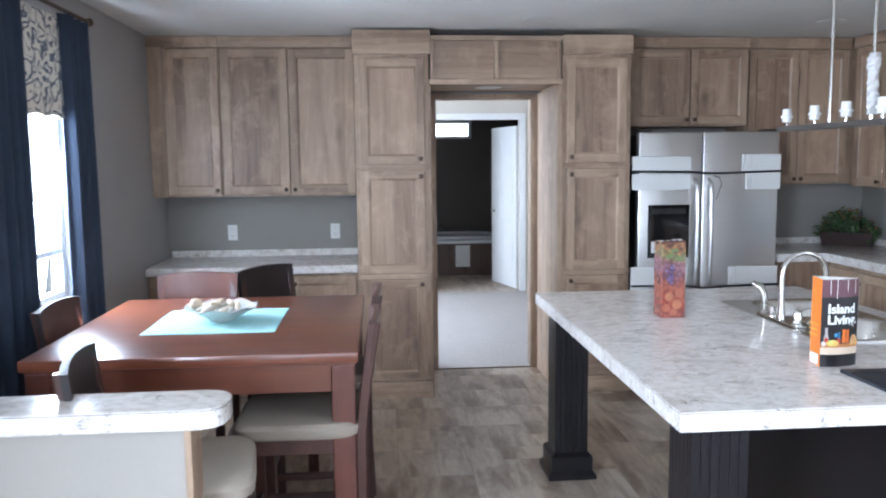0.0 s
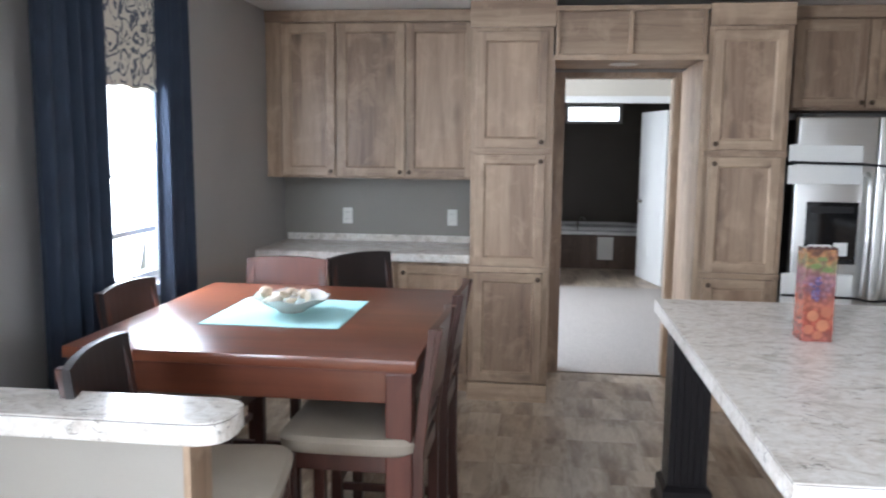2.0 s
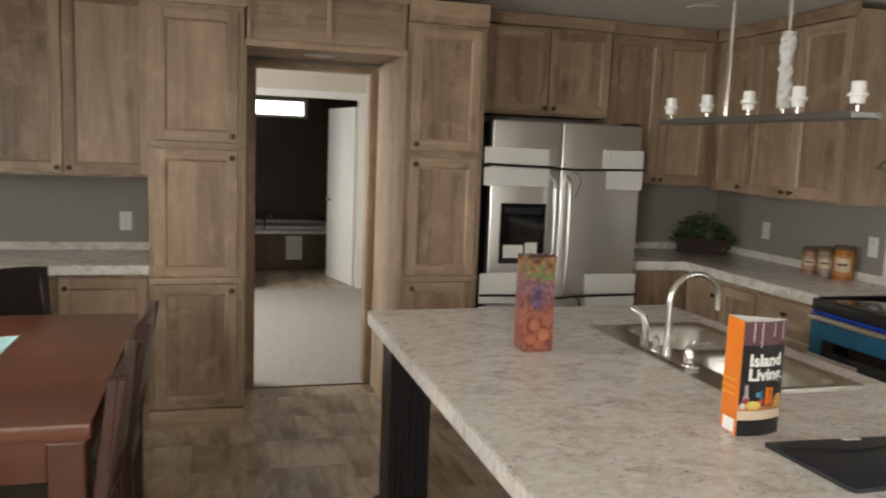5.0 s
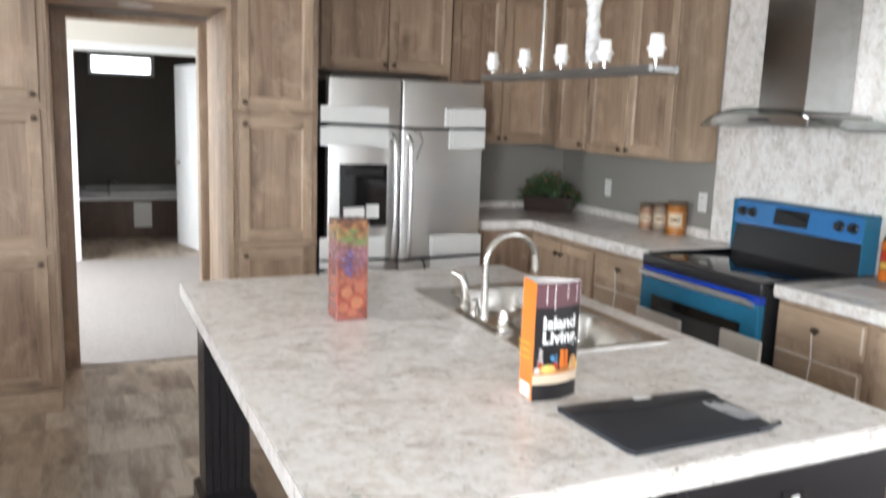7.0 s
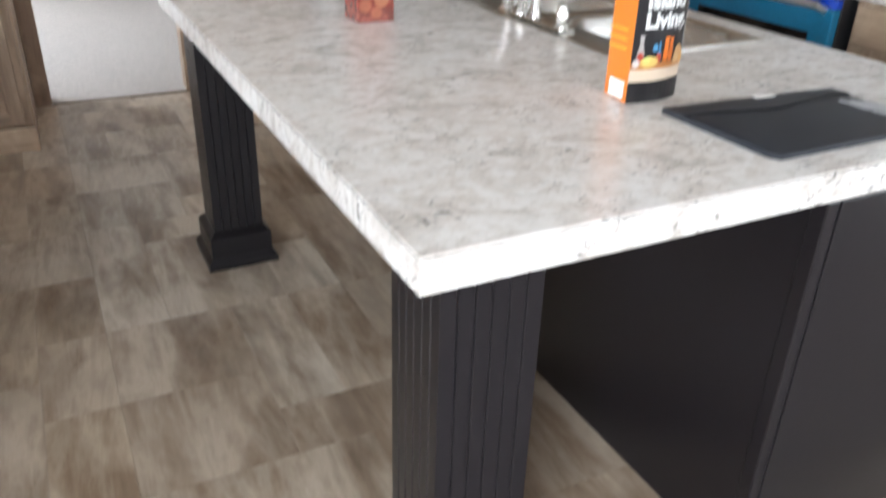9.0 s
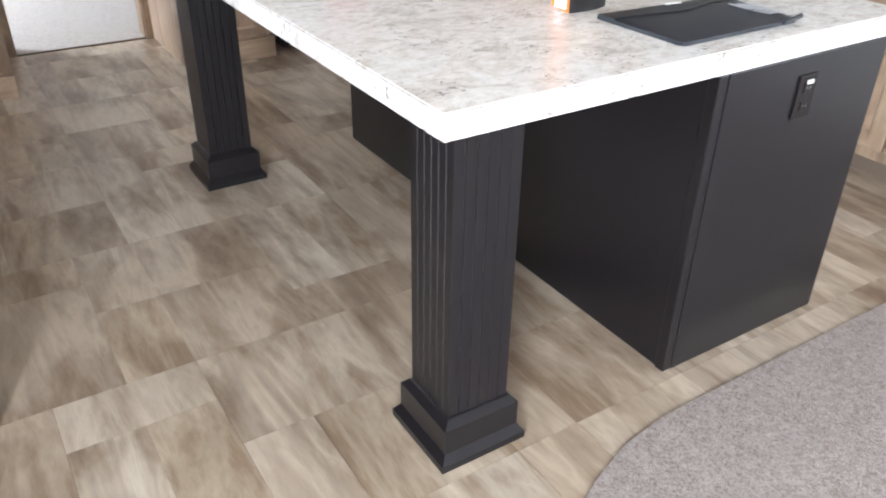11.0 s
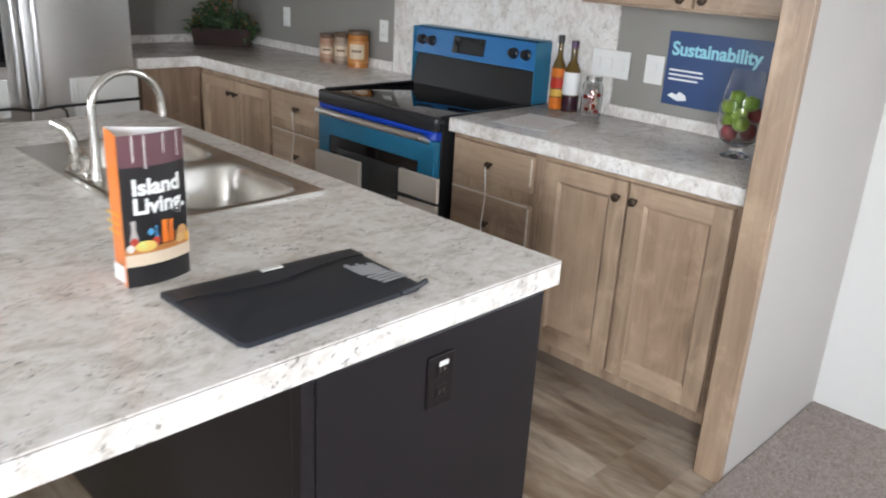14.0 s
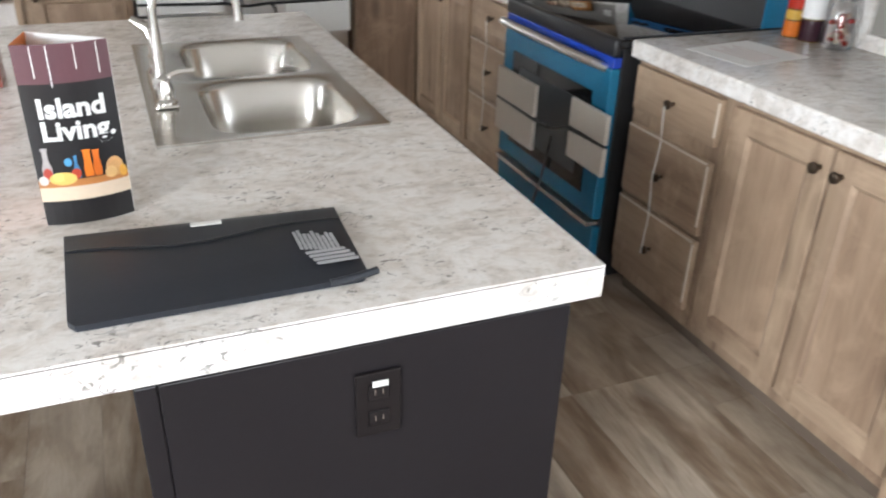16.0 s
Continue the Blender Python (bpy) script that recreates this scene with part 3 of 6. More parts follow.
panel_front(c, "door", "W", 3.658, 5.508, 5.86, 1.41, 2.40, (0.90, 0.03))
part("cornice", block(3.648, 3.679, 5.50, 5.896, 2.41, CEIL - 0.005, 0.004), oak_y, c)
c = cabinet("wall_cabinet", "double-door pale oak wall cabinet next to the range hood", (3.68, RIGHT - 0.002, 4.665, 5.498, 1.39, 2.45), "wall cabinets in the kitchen")
panel_front(c, "door", "W", 3.658, 5.086, 5.49, 1.40, 2.40, (0.92, 0.03))
panel_front(c, "door", "W", 3.658, 4.675, 5.078, 1.40, 2.40, (0.08, 0.03))
part("cornice", block(3.648, 3.679, 4.655, 5.498, 2.41, CEIL - 0.005, 0.004), oak_y, c)
part("side_panel", block(3.664, RIGHT - 0.003, 4.655, 4.664, 1.385, 2.45, 0.002), oak_v, c)

c = cabinet("wall_cabinet", "double-door pale oak wall cabinet above the poster", (3.68, RIGHT - 0.002, 2.236, 3.205, 1.41, 2.45), "wall cabinets in the kitchen")
panel_front(c, "door", "W", 3.658, 2.725, 3.195, 1.42, 2.40, (0.92, 0.03))
panel_front(c, "door", "W", 3.658, 2.246, 2.716, 1.42, 2.40, (0.08, 0.03))
part("cornice", block(3.648, 3.679, 2.236, 3.205, 2.41, CEIL - 0.005, 0.004), oak_y, c)

# counters and base cabinets of the cooking corner
CX = 3.318
KH = 0.938  # top of the kitchen counters
bm = bmesh.new()
pts = [(2.96, 5.573), (CX, 5.573), (CX, 4.358), (RIGHT - 0.003, 4.358), (RIGHT - 0.003, BACK - 0.003), (2.96, BACK - 0.003)]
loft(bm, [[(x, y, z) for x, y in pts] for z in (KH - 0.057, KH)])
soften(bm, 0.006, 2)
c = thing("kitchen_countertop", "L-shaped granite-print laminate countertop in the corner", "countertop", (3.6, 5.3, KH - 0.057))
part("slab", bm, counter_mat, c, "", True)
part("edge_strip", block(CX - 0.0022, CX - 0.0003, 4.365, 5.565, KH - 0.051, KH - 0.0065), counter_mat, c)
part("edge_strip", block(2.967, CX - 0.007, 5.5708, 5.5727, KH - 0.051, KH - 0.0065), counter_mat, c)
countertop("kitchen_countertop", "granite-print laminate countertop beside the range", CX, RIGHT - 0.003, 2.226, 3.535, KH, 0.057)
for box, lab in (((2.96, RIGHT - 0.024, BACK - 0.022, BACK - 0.003, KH, KH + 0.05), "behind the plant"), ((RIGHT - 0.022, RIGHT - 0.003, 4.64, BACK - 0.003, KH, KH + 0.05), "behind the canisters"), ((RIGHT - 0.022, RIGHT - 0.003, 2.226, 3.21, KH, KH + 0.05), "below the poster")):
    solo("backsplash_strip", block(*box, 0.003), counter_mat, "low granite-print backsplash strip " + lab, "backsplash")
FX = 3.335
# pale colour of the thin strips along the drawers' side and top edges
pale_edge = paint("pale_drawer_edge", (0.60, 0.52, 0.43), 0.5)
c = cabinet("base_cabinet", "plain pale oak corner base cabinet", (2.98, 3.40, 5.62, BACK - 0.004, 0.09, KH - 0.058), "kitchen base cabinets")
part("face_panel", block(2.985, 3.335, 5.602, 5.6195, 0.10, KH - 0.062, 0.003), oak_panel, c)
# kitchen toe kicks: reddish brown, darkened further to carry the shade of the recess
part("toe_kick", block(2.985, 3.395, 5.68, 5.70, 0.0, 0.089), strip_brown, c)
c = cabinet("base_cabinet", "double-door pale oak base cabinet in the corner", (FX + 0.022, RIGHT - 0.004, 4.87, 5.60, 0.09, KH - 0.058), "kitchen base cabinets")
panel_front(c, "door", "W", FX, 5.225, 5.57, 0.13, 0.845, (0.92, 0.9))
panel_front(c, "door", "W", FX, 4.882, 5.218, 0.13, 0.845, (0.08, 0.9))
part("toe_kick", block(FX + 0.085, FX + 0.1, 4.87, 5.60, 0.0, 0.089), strip_brown, c)
for y0, y1, lab in ((4.362, 4.868, "pale oak drawer unit between corner and range"), (3.075, 3.532, "pale oak three-drawer unit beside the range")):
    c = cabinet("drawer_unit", lab, (FX + 0.022, RIGHT - 0.004, y0, y1, 0.09, KH - 0.058), "kitchen base cabinets")
    for z0, z1 in ((0.715, 0.86), (0.425, 0.665), (0.155, 0.405)):
        d = slab_front(c, "drawer", "W", FX, y0 + 0.02, y1 - 0.02, z0, z1, (0.5,))
        part("edge_strip", block(FX - 0.003, FX + 0.002, y0 + 0.022, y0 + 0.03, z0 + 0.03, z1 - 0.01, 0.001), pale_edge, d)
        if z1 < 0.7:
            part("edge_strip", block(FX - 0.0025, FX + 0.002, y0 + 0.03, y1 - 0.022, z1 - 0.008, z1 - 0.001, 0.001), pale_edge, d)
    part("packing_string", tube([(FX - 0.034, (y0 + y1) / 2, 0.782), (FX - 0.028, (y0 + y1) / 2 - 0.004, 0.66), (FX - 0.034, (y0 + y1) / 2 + 0.003, 0.545), (FX - 0.028, (y0 + y1) / 2 - 0.003, 0.40), (FX - 0.034, (y0 + y1) / 2, 0.27)], 0.0022, 5), white_plastic, c, "white packing string looped over the knobs")
    part("toe_kick", block(FX + 0.085, FX + 0.1, y0, y1, 0.0, 0.089), strip_brown, c)
c = cabinet("base_cabinet", "double-door pale oak base cabinet at the counter end", (FX + 0.022, RIGHT - 0.004, 2.228, 3.073, 0.09, KH - 0.058), "kitchen base cabinets")
panel_front(c, "door", "W", FX, 2.684, 3.038, 0.14, 0.86, (0.92, 0.92), 0.064)
panel_front(c, "door", "W", FX, 2.30, 2.674, 0.14, 0.86, (0.08, 0.92), 0.064)
part("toe_kick", block(FX + 0.085, FX + 0.1, 2.228, 3.073, 0.0, 0.089), strip_brown, c)

solo("splashback", block(RIGHT - 0.012, RIGHT - 0.002, 3.215, 4.632, KH, CEIL - 0.002), counter_mat, "full-height granite-print panel behind the range", "backsplash")

# ---- island ----
IX0, IX1, IY0, IY1 = 0.965, 2.412, 2.268, 4.305
SX0, SX1, SY0, SY1 = 1.80, 2.305, 3.0, 3.91
bm = bmesh.new()
xs, ys = (IX0, SX0 + 0.012, SX1 - 0.012, IX1), (IY0, SY0 + 0.012, SY1 - 0.012, IY1)
grid = {(i, j, k): bm.verts.new((xs[i], ys[j], (H - 0.057, H)[k])) for i in range(4) for j in range(4) for k in range(2)}
for i in range(3):
    for j in range(3):
        if (i, j) != (1, 1):
            for k in range(2):
                bm.faces.new([grid[a, b, k] for a, b in ((i, j), (i + 1, j), (i + 1, j + 1), (i, j + 1))])
for loop in ([(a, 0) for a in range(4)] + [(3, b) for b in range(1, 4)] + [(a, 3) for a in (2, 1, 0)] + [(0, b) for b in (2, 1)], [(1, 1), (2, 1), (2, 2), (1, 2)]):
    for p, q in zip(loop, loop[1:] + loop[:1]):
        bm.faces.new([grid[(*p, 0)], grid[(*q, 0)], grid[(*q, 1)], grid[(*p, 1)]])
outer = [e for e in bm.edges if not e.is_boundary and len(e.link_faces) == 2 and e.calc_face_angle(0) > 1]
bmesh.ops.bevel(bm, geom=outer, offset=0.004, segments=2, affect="EDGES")
top = thing("island_countertop", "large granite-print laminate island countertop with sink cut-out", "countertop", (1.69, 3.29, H - 0.057))
part("slab", bm, counter_mat, top, "", True)
seam = paint("dark_laminate_seam", (0.06, 0.05, 0.045), 0.6)
part("edge_seam", block(IX0 + 0.003, IX1 - 0.003, IY0 - 0.0006, IY0 + 0.002, H - 0.0052, H - 0.0038), seam, top, "thin dark seam along the edge")
part("edge_seam", block(IX0 - 0.0006, IX0 + 0.002, IY0 + 0.003, IY1 - 0.003, H - 0.0052, H - 0.0042), seam, top, "thin dark seam along the edge")
part("corner_seam", block(IX0 + 0.0008, IX0 + 0.0020, IY0 + 0.0004, IY0 + 0.003, H - 0.053, H - 0.005), seam, top, "thin dark seam at the corner")

c = thing("island_cabinet", "dark espresso painted island cabinet on the vinyl floor", "cabinet", (2.03, 3.2, 0))
for box in ((1.712, 1.73, 2.272, 4.20), (2.334, 2.352, 2.272, 4.20), (1.731, 2.333, 2.272, 2.29), (1.731, 2.333, 4.18, 4.20)):
    part("side_panel", block(*box, 0.002, H - 0.058, 0.0015), espresso, c)
part("cabinet_floor", block(1.731, 2.333, 2.291, 4.179, 0.06, 0.08), espresso, c)
part("corner_strip", block(1.706, 1.736, 2.268, 2.30, 0.002, H - 0.059, 0.003), espresso, c)
part("end_panel", block(1.737, 2.356, 2.266, 2.271, 0.002, H - 0.059, 0.002), espresso, c)
for y0, y1 in ((2.29, 2.92), (2.93, 3.56), (3.57, 4.19)):
    part("door", block(2.353, 2.372, y0, y1, 0.1, 0.84, 0.004), espresso, c)

outlet_brown = paint("brown_outlet_plastic", (0.011, 0.0085, 0.0085), 0.4)


def outlet(label, m, plate, holes, double=False):
    """A wall outlet with its cover plate; m takes local x, z to the wall, with -y outwards."""
    o = thing("outlet", label, "outlet", m.translation)
    w = 0.115 if double else 0.07
    bm = block(-w / 2, w / 2, -0.006, 0, -0.0575, 0.0575, 0.002)
    bm.transform(m)
    part("cover_plate", bm, plate, o)
    for zz in (-0.024, 0.024):
        bm = block(-0.016, 0.016, -0.0085, -0.006, zz - 0.014, zz + 0.014, 0.002)
        for xx in (-0.006, 0.006):
            cuboid(bm, xx - 0.001, xx + 0.001, -0.0092, -0.0084, zz - 0.004, zz + 0.006, 1)
        bm.transform(m)
        part("socket", bm, [plate, holes], o)
    return o


o = outlet("dark brown double outlet on the island end", Matrix.Translation((2.036, 2.266, 0.755)), outlet_brown, chrome)
outlet_brown.node_tree.nodes["Principled BSDF"].inputs["Specular IOR Level"].default_value = 0.25
part("sticker", block(2.026, 2.05, 2.2555, 2.2575, 0.79, 0.80), white_plastic, o, "small white sticker")
for x in (-0.95, -0.186):
    outlet("white double outlet above the desk", Matrix.Translation((x, BACK, 1.10)), white_plastic, black_plastic)
RW = Matrix.Rotation(radians(-90), 4, "Z")
for y, z in ((5.66, 1.14), (4.726, 1.144)):
    outlet("white double outlet on the kitchen wall", Matrix.Translation((RIGHT, y, z)) @ RW, white_plastic, black_plastic)
s = thing("light_switch", "white triple light switch plate by the range", "switch", (RIGHT, 3.232, 1.155))
part("cover_plate", block(RIGHT - 0.018, RIGHT - 0.012, 3.138, 3.325, 1.098, 1.213, 0.003), white_plastic, s)
for y in (3.17, 3.232, 3.293):
    part("rocker", block(RIGHT - 0.022, RIGHT - 0.018, y - 0.012, y + 0.012, 1.13, 1.18, 0.002), white_plastic, s)
s = thing("light_switch", "white single switch plate beside the poster", "switch", (RIGHT, 3.03, 1.155))
part("cover_plate", block(RIGHT - 0.006, RIGHT, 2.985, 3.07, 1.098, 1.213, 0.003), white_plastic, s)
part("rocker", block(RIGHT - 0.010, RIGHT - 0.006, 3.015, 3.04, 1.13, 1.18, 0.002), white_plastic, s)

for y0 in (IY0 + 0.004, 4.007):
    leg = thing("fluted_post", "square fluted espresso island leg with stepped foot", "post", (1.10, y0 + 0.12, 0), "posts under the island")
    x0, w = 1.016, 0.168
    yb = y0 + 0.037
    prof = []
    for (ax, ay), (dx, dy) in (((x0, yb), (1, 0)), ((x0 + w, yb), (0, 1)), ((x0 + w, yb + w), (-1, 0)), ((x0, yb + w), (0, -1))):
        nx, ny = -dy, dx
        for k in range(19):
            a = k / 18 * w
            depth = 0.0028 if 3 <= k <= 15 and k % 3 == 0 else 0.0
            for e in ((a - 0.0022, 0), (a, depth), (a + 0.0022, 0)) if depth else ((a, 0),):
                if not (k == 18):
                    prof.append((ax + dx * e[0] + nx * e[1], ay + dy * e[0] + ny * e[1]))
    bm = bmesh.new()
    loft(bm, [[(x, y, z) for x, y in prof] for z in (0.0, H - 0.058)])
    part("shaft", bm, espresso, leg)
    rings = []
    for d, z in ((0.038, 0.002), (0.038, 0.022), (0.022, 0.045), (0.022, 0.115), (0.006, 0.132), (0.001, 0.134)):
        rings.append([(x0 - d, yb - d, z), (x0 + w + d, yb - d, z), (x0 + w + d, yb + w + d, z), (x0 - d, yb + w + d, z)])
    bm = bmesh.new()
    loft(bm, rings)
    part("foot", bm, espresso, leg)

# ---- sink and taps ----
sink = thing("kitchen_sink", "double-bowl stainless steel sink set in the island", "sink", ((SX0 + SX1) / 2, (SY0 + SY1) / 2, H))


def rect_points(x0, x1, y0, y1, n=12):
    out = []
    for (ax, ay), (bx, by) in (((x0, y0), (x1, y0)), ((x1, y0), (x1, y1)), ((x1, y1), (x0, y1)), ((x0, y1), (x0, y0))):
        out += [(ax + (bx - ax) * k / n, ay + (by - ay) * k / n) for k in range(n)]
    return out


def super_at(cx, cy, w, d, p, px, py):
    a, b = (px - cx) / (w / 2), (py - cy) / (d / 2)
    s = (abs(a) ** p + abs(b) ** p) ** (-1 / p)
    return cx + (px - cx) * s, cy + (py - cy) * s


for y0, y1 in ((SY0, (SY0 + SY1) / 2), ((SY0 + SY1) / 2, SY1)):
    outer = rect_points(SX0, SX1, y0, y1)
    cx, cy = (SX0 + 0.115 + SX1 - 0.035) / 2, (y0 + y1) / 2
    w, d = SX1 - SX0 - 0.15, (y1 - y0) - 0.055
    rings = [[(x, y, H + 0.001) for x, y in outer], [(x, y, H + 0.006) for x, y in outer]]
    for k, (shrink, z) in enumerate(((0, 0.005), (0.008, 0.002), (0.014, -0.008), (0.03, -0.10), (0.045, -0.148), (0.075, -0.165), (0.2, -0.171))):
        rings.append([(*super_at(cx, cy, w - shrink * 2, d - shrink * 2, 5 - (k > 4), px, py), H + z) for px, py in outer])
    bm = bmesh.new()
    loft(bm, rings, cap=(False, True))
    part("bowl", bm, sink_steel, sink, "", True)
    part("drain", lathe([(0.001, 0), (0.045, 0), (0.043, 0.003), (0.03, 0.001), (0.001, 0.0012)], 20, (cx, cy, H - 0.171)), chrome, sink, "", True)

tap = thing("kitchen_tap", "brushed nickel gooseneck tap with two side controls", "tap", (1.845, 3.40, H))
part("base_plate", block(1.82, 1.872, 3.24, 3.58, H + 0.0065, H + 0.014, 0.004), chrome, tap)
arc = [(1.846, 3.405, H + 0.012), (1.846, 3.405, H + 0.05), (1.846, 3.405, H + 0.20)]
for k in range(1, 13):
    a = math.pi * (1 - k / 12 * 0.97)
    arc.append((1.946 + 0.10 * math.cos(a), 3.405 + 0.012 * k / 12, H + 0.20 + 0.095 * math.sin(a)))
arc.append((2.049, 3.418, H + 0.165))
part("spout", tube(arc, 0.011, 12, None, [0.019, 0.014] + [0.0108] * 13 + [0.0125]), chrome, tap, "", True)
for y, h in ((3.27, 0.075),):
    part("handle", lathe([(0.001, 0), (0.024, 0), (0.024, 0.012), (0.017, 0.018), (0.019, 0.045), (0.014, 0.055), (0.015, h - 0.008), (0.001, h)], 18, (1.846, y, H + 0.0065)), chrome, tap, "", True)
    part("lever", tube([(1.846, y, H + 0.072), (1.88, y - 0.002, H + 0.085), (1.915, y - 0.004, H + 0.086)], 0.006, 8), chrome, tap, "", True)
part("cap", lathe([(0.001, 0), (0.02, 0), (0.02, 0.012), (0.013, 0.02), (0.015, 0.05), (0.001, 0.06)], 16, (1.846, 3.475, H + 0.0065)), chrome, tap, "", True)
sp = thing("side_spray", "brushed nickel side spray beside the tap", "spray", (1.846, 3.555, H))
part("holder", lathe([(0.001, 0), (0.024, 0), (0.022, 0.012), (0.016, 0.02), (0.018, 0.05), (0.001, 0.052)], 16, (1.846, 3.555, H + 0.0065)), chrome, sp, "", True)
part("head", tube([(1.846, 3.555, H + 0.055), (1.846, 3.557, H + 0.09), (1.835, 3.565, H + 0.125), (1.80, 3.58, H + 0.145)], 0.015, 12, None, [0.013, 0.015, 0.018, 0.012]), chrome, sp, "", True)

# ---- refrigerator ----
FY = 5.566
fr = thing("refrigerator", "side-by-side stainless steel refrigerator with packing foam and straps", "refrigerator", (2.435, 5.9, 0))
part("body", block(1.945, 2.93, FY + 0.075, BACK - 0.03, 0.02, 1.785, 0.004), black_plastic, fr)
part("grille", block(1.95, 2.925, FY + 0.03, FY + 0.074, 0.02, 0.10, 0.004), black_plastic, fr)
for x0, x1 in ((1.935, 2.382), (2.390, 2.937)):
    d = part("door", block(x0, x1, FY, FY + 0.07, 0.11, 1.80, 0.012, 4), steel, fr, "", True)
    hx = x1 - 0.045 if x0 < 2 else x0 + 0.045
    pts = [(hx, FY + 0.004, 0.72), (hx, FY - 0.04, 0.745)] + [(hx, FY - 0.048 - 0.012 * math.sin(math.pi * k / 8), 0.76 + 0.67 * k / 8) for k in range(9)] + [(hx, FY - 0.04, 1.445), (hx, FY + 0.004, 1.47)]
    part("handle", tube(pts, 0.014, 12), steel, d, "", True)
    part("hinge", block(x0 + 0.02 if x0 < 2 else x1 - 0.1, x0 + 0.1 if x0 < 2 else x1 - 0.02, FY + 0.02, FY + 0.12, 1.801, 1.815, 0.003), black_plastic, d)
dp = part("dispenser", block(2.005, 2.30, FY - 0.006, FY - 0.001, 0.93, 1.30, 0.004), black_glass, fr, "black ice and water dispenser")
part("tray", block(2.02, 2.285, FY - 0.02, FY - 0.006, 0.935, 0.955, 0.003), black_plastic, dp)
part("control_strip", block(2.03, 2.275, FY - 0.008, FY - 0.006, 1.235, 1.275, 0.001), black_plastic, dp)
part("paper_tag", block(2.17, 2.25, FY - 0.0095, FY - 0.007, 0.98, 1.06), white_plastic, dp, "white paper tag")
part("paper_tag", block(2.03, 2.16, FY - 0.0095, FY - 0.007, 0.965, 1.045), white_plastic, dp, "white paper tag")
for x0, x1, z0, z1 in ((1.875, 2.30, 1.405, 1.515), (1.875, 2.30, 1.535, 1.635), (2.70, 2.945, 1.40, 1.52), (2.67, 2.945, 1.53, 1.645), (1.875, 2.29, 0.55, 0.665), (1.875, 2.29, 0.685, 0.87), (2.60, 2.945, 0.56, 0.72), (2.59, 2.945, 0.735, 0.86)):
    if x0 < 1.9:
        bm = block(x0 + 0.008, x1, FY - 0.02, FY - 0.007, z0, z1, 0.003)
    else:
        bm = block(x0, x1, FY - 0.014, FY - 0.001, z0, z1, 0.003)
    part("foam_sheet", bm, foam_mat, fr, "white packing foam")
for z in (1.525, 0.73):
    bm = tube([(1.885, FY - 0.026, z + 0.008), (2.30, FY - 0.028, z), (2.36, FY - 0.072, z - 0.006), (2.41, FY - 0.072, z - 0.008), (2.50, FY - 0.02, z - 0.010), (2.945, FY - 0.020, z)], 0.008, 6)
    part("strap", bm, black_plastic, fr, "black packing strap")

part("strap_tail", tube([(2.52, FY - 0.02, 0.722), (2.545, FY - 0.034, 0.70), (2.552, FY - 0.03, 0.66), (2.545, FY - 0.02, 0.61), (2.535, FY - 0.012, 0.585)], 0.006, 6), black_plastic, fr, "loose black strap end")
part("strap_tail", tube([(2.46, FY - 0.02, 1.50), (2.50, FY - 0.026, 1.485), (2.52, FY - 0.022, 1.44), (2.50, FY - 0.014, 1.38), (2.485, FY - 0.010, 1.33)], 0.0022, 6), black_plastic, fr, "thin loose strap end")
for x0, x1, z0, z1 in ((2.70, 2.712, 1.402, 1.643), (2.725, 2.732, 1.402, 1.643), (2.61, 2.622, 0.562, 0.858), (2.635, 2.642, 0.562, 0.858)):
    part("foam_fold", block(x0, x1, FY - 0.018, FY - 0.0135, z0, z1, 0.002), foam_mat, fr)

# ---- range and hood ----
RY0, RY1 = 3.545, 4.345
rg = thing("range", "electric range with blue protective film and packing foam", "range", (3.6, 3.95, 0))
part("body", block(3.245, 3.90, RY0 + 0.004, RY1 - 0.004, 0.04, H - 0.02, 0.004), black_plastic, rg)
part("cooktop", block(3.215, 3.86, RY0, RY1, H - 0.019, H + 0.012, 0.008, 3), black_glass, rg, "", True)
part("cooktop_rim", block(3.205, 3.235, RY0, RY1, H - 0.045, H + 0.016, 0.010, 3), black_plastic, rg, "", True)
for y in (RY0 + 0.01, RY1 - 0.01):
    part("side_trim", block(3.24, 3.84, y - 0.008, y + 0.008, H + 0.012, H + 0.02, 0.003), black_plastic, rg)
bm = bmesh.new()
loft(bm, [[(3.80, y, H + 0.012), (3.835, y, H + 0.16), (3.815, y, H + 0.165), (3.835, y, H + 0.285), (3.87, y, H + 0.293), (3.905, y, H + 0.27), (3.905, y, H + 0.012)] for y in (RY0, RY1)], closed=True)
part("backguard", bm, black_plastic, rg)
m = Matrix.Translation((3.8105, RY1, H + 0.165)) @ Matrix.Rotation(radians(-90), 4, "Z") @ Matrix.Rotation(radians(-9.5), 4, "X")
bm = block(0.0, RY1 - RY0, -0.004, 0.002, 0.0, 0.125, 0.002)
bm.transform(m)
ctl = part("control_panel", bm, sky_film, rg, "control panel under pale blue film")
for u in (0.055, 0.125, 0.66, 0.735):
    bm = lathe([(0.001, 0), (0.026, 0), (0.025, 0.008), (0.02, 0.012), (0.018, 0.028), (0.001, 0.03)], 18)
    cuboid(bm, -0.004, 0.004, -0.018, 0.018, 0.028, 0.034)
    bm.transform(m @ Matrix.Translation((u, -0.004, 0.065)) @ Matrix.Rotation(radians(90), 4, "X"))
    part("dial", bm, black_plastic, ctl, "", True)
bm = block(0.27, 0.48, -0.007, -0.004, 0.025, 0.105, 0.002)
bm.transform(m)
part("display", bm, black_glass, ctl)
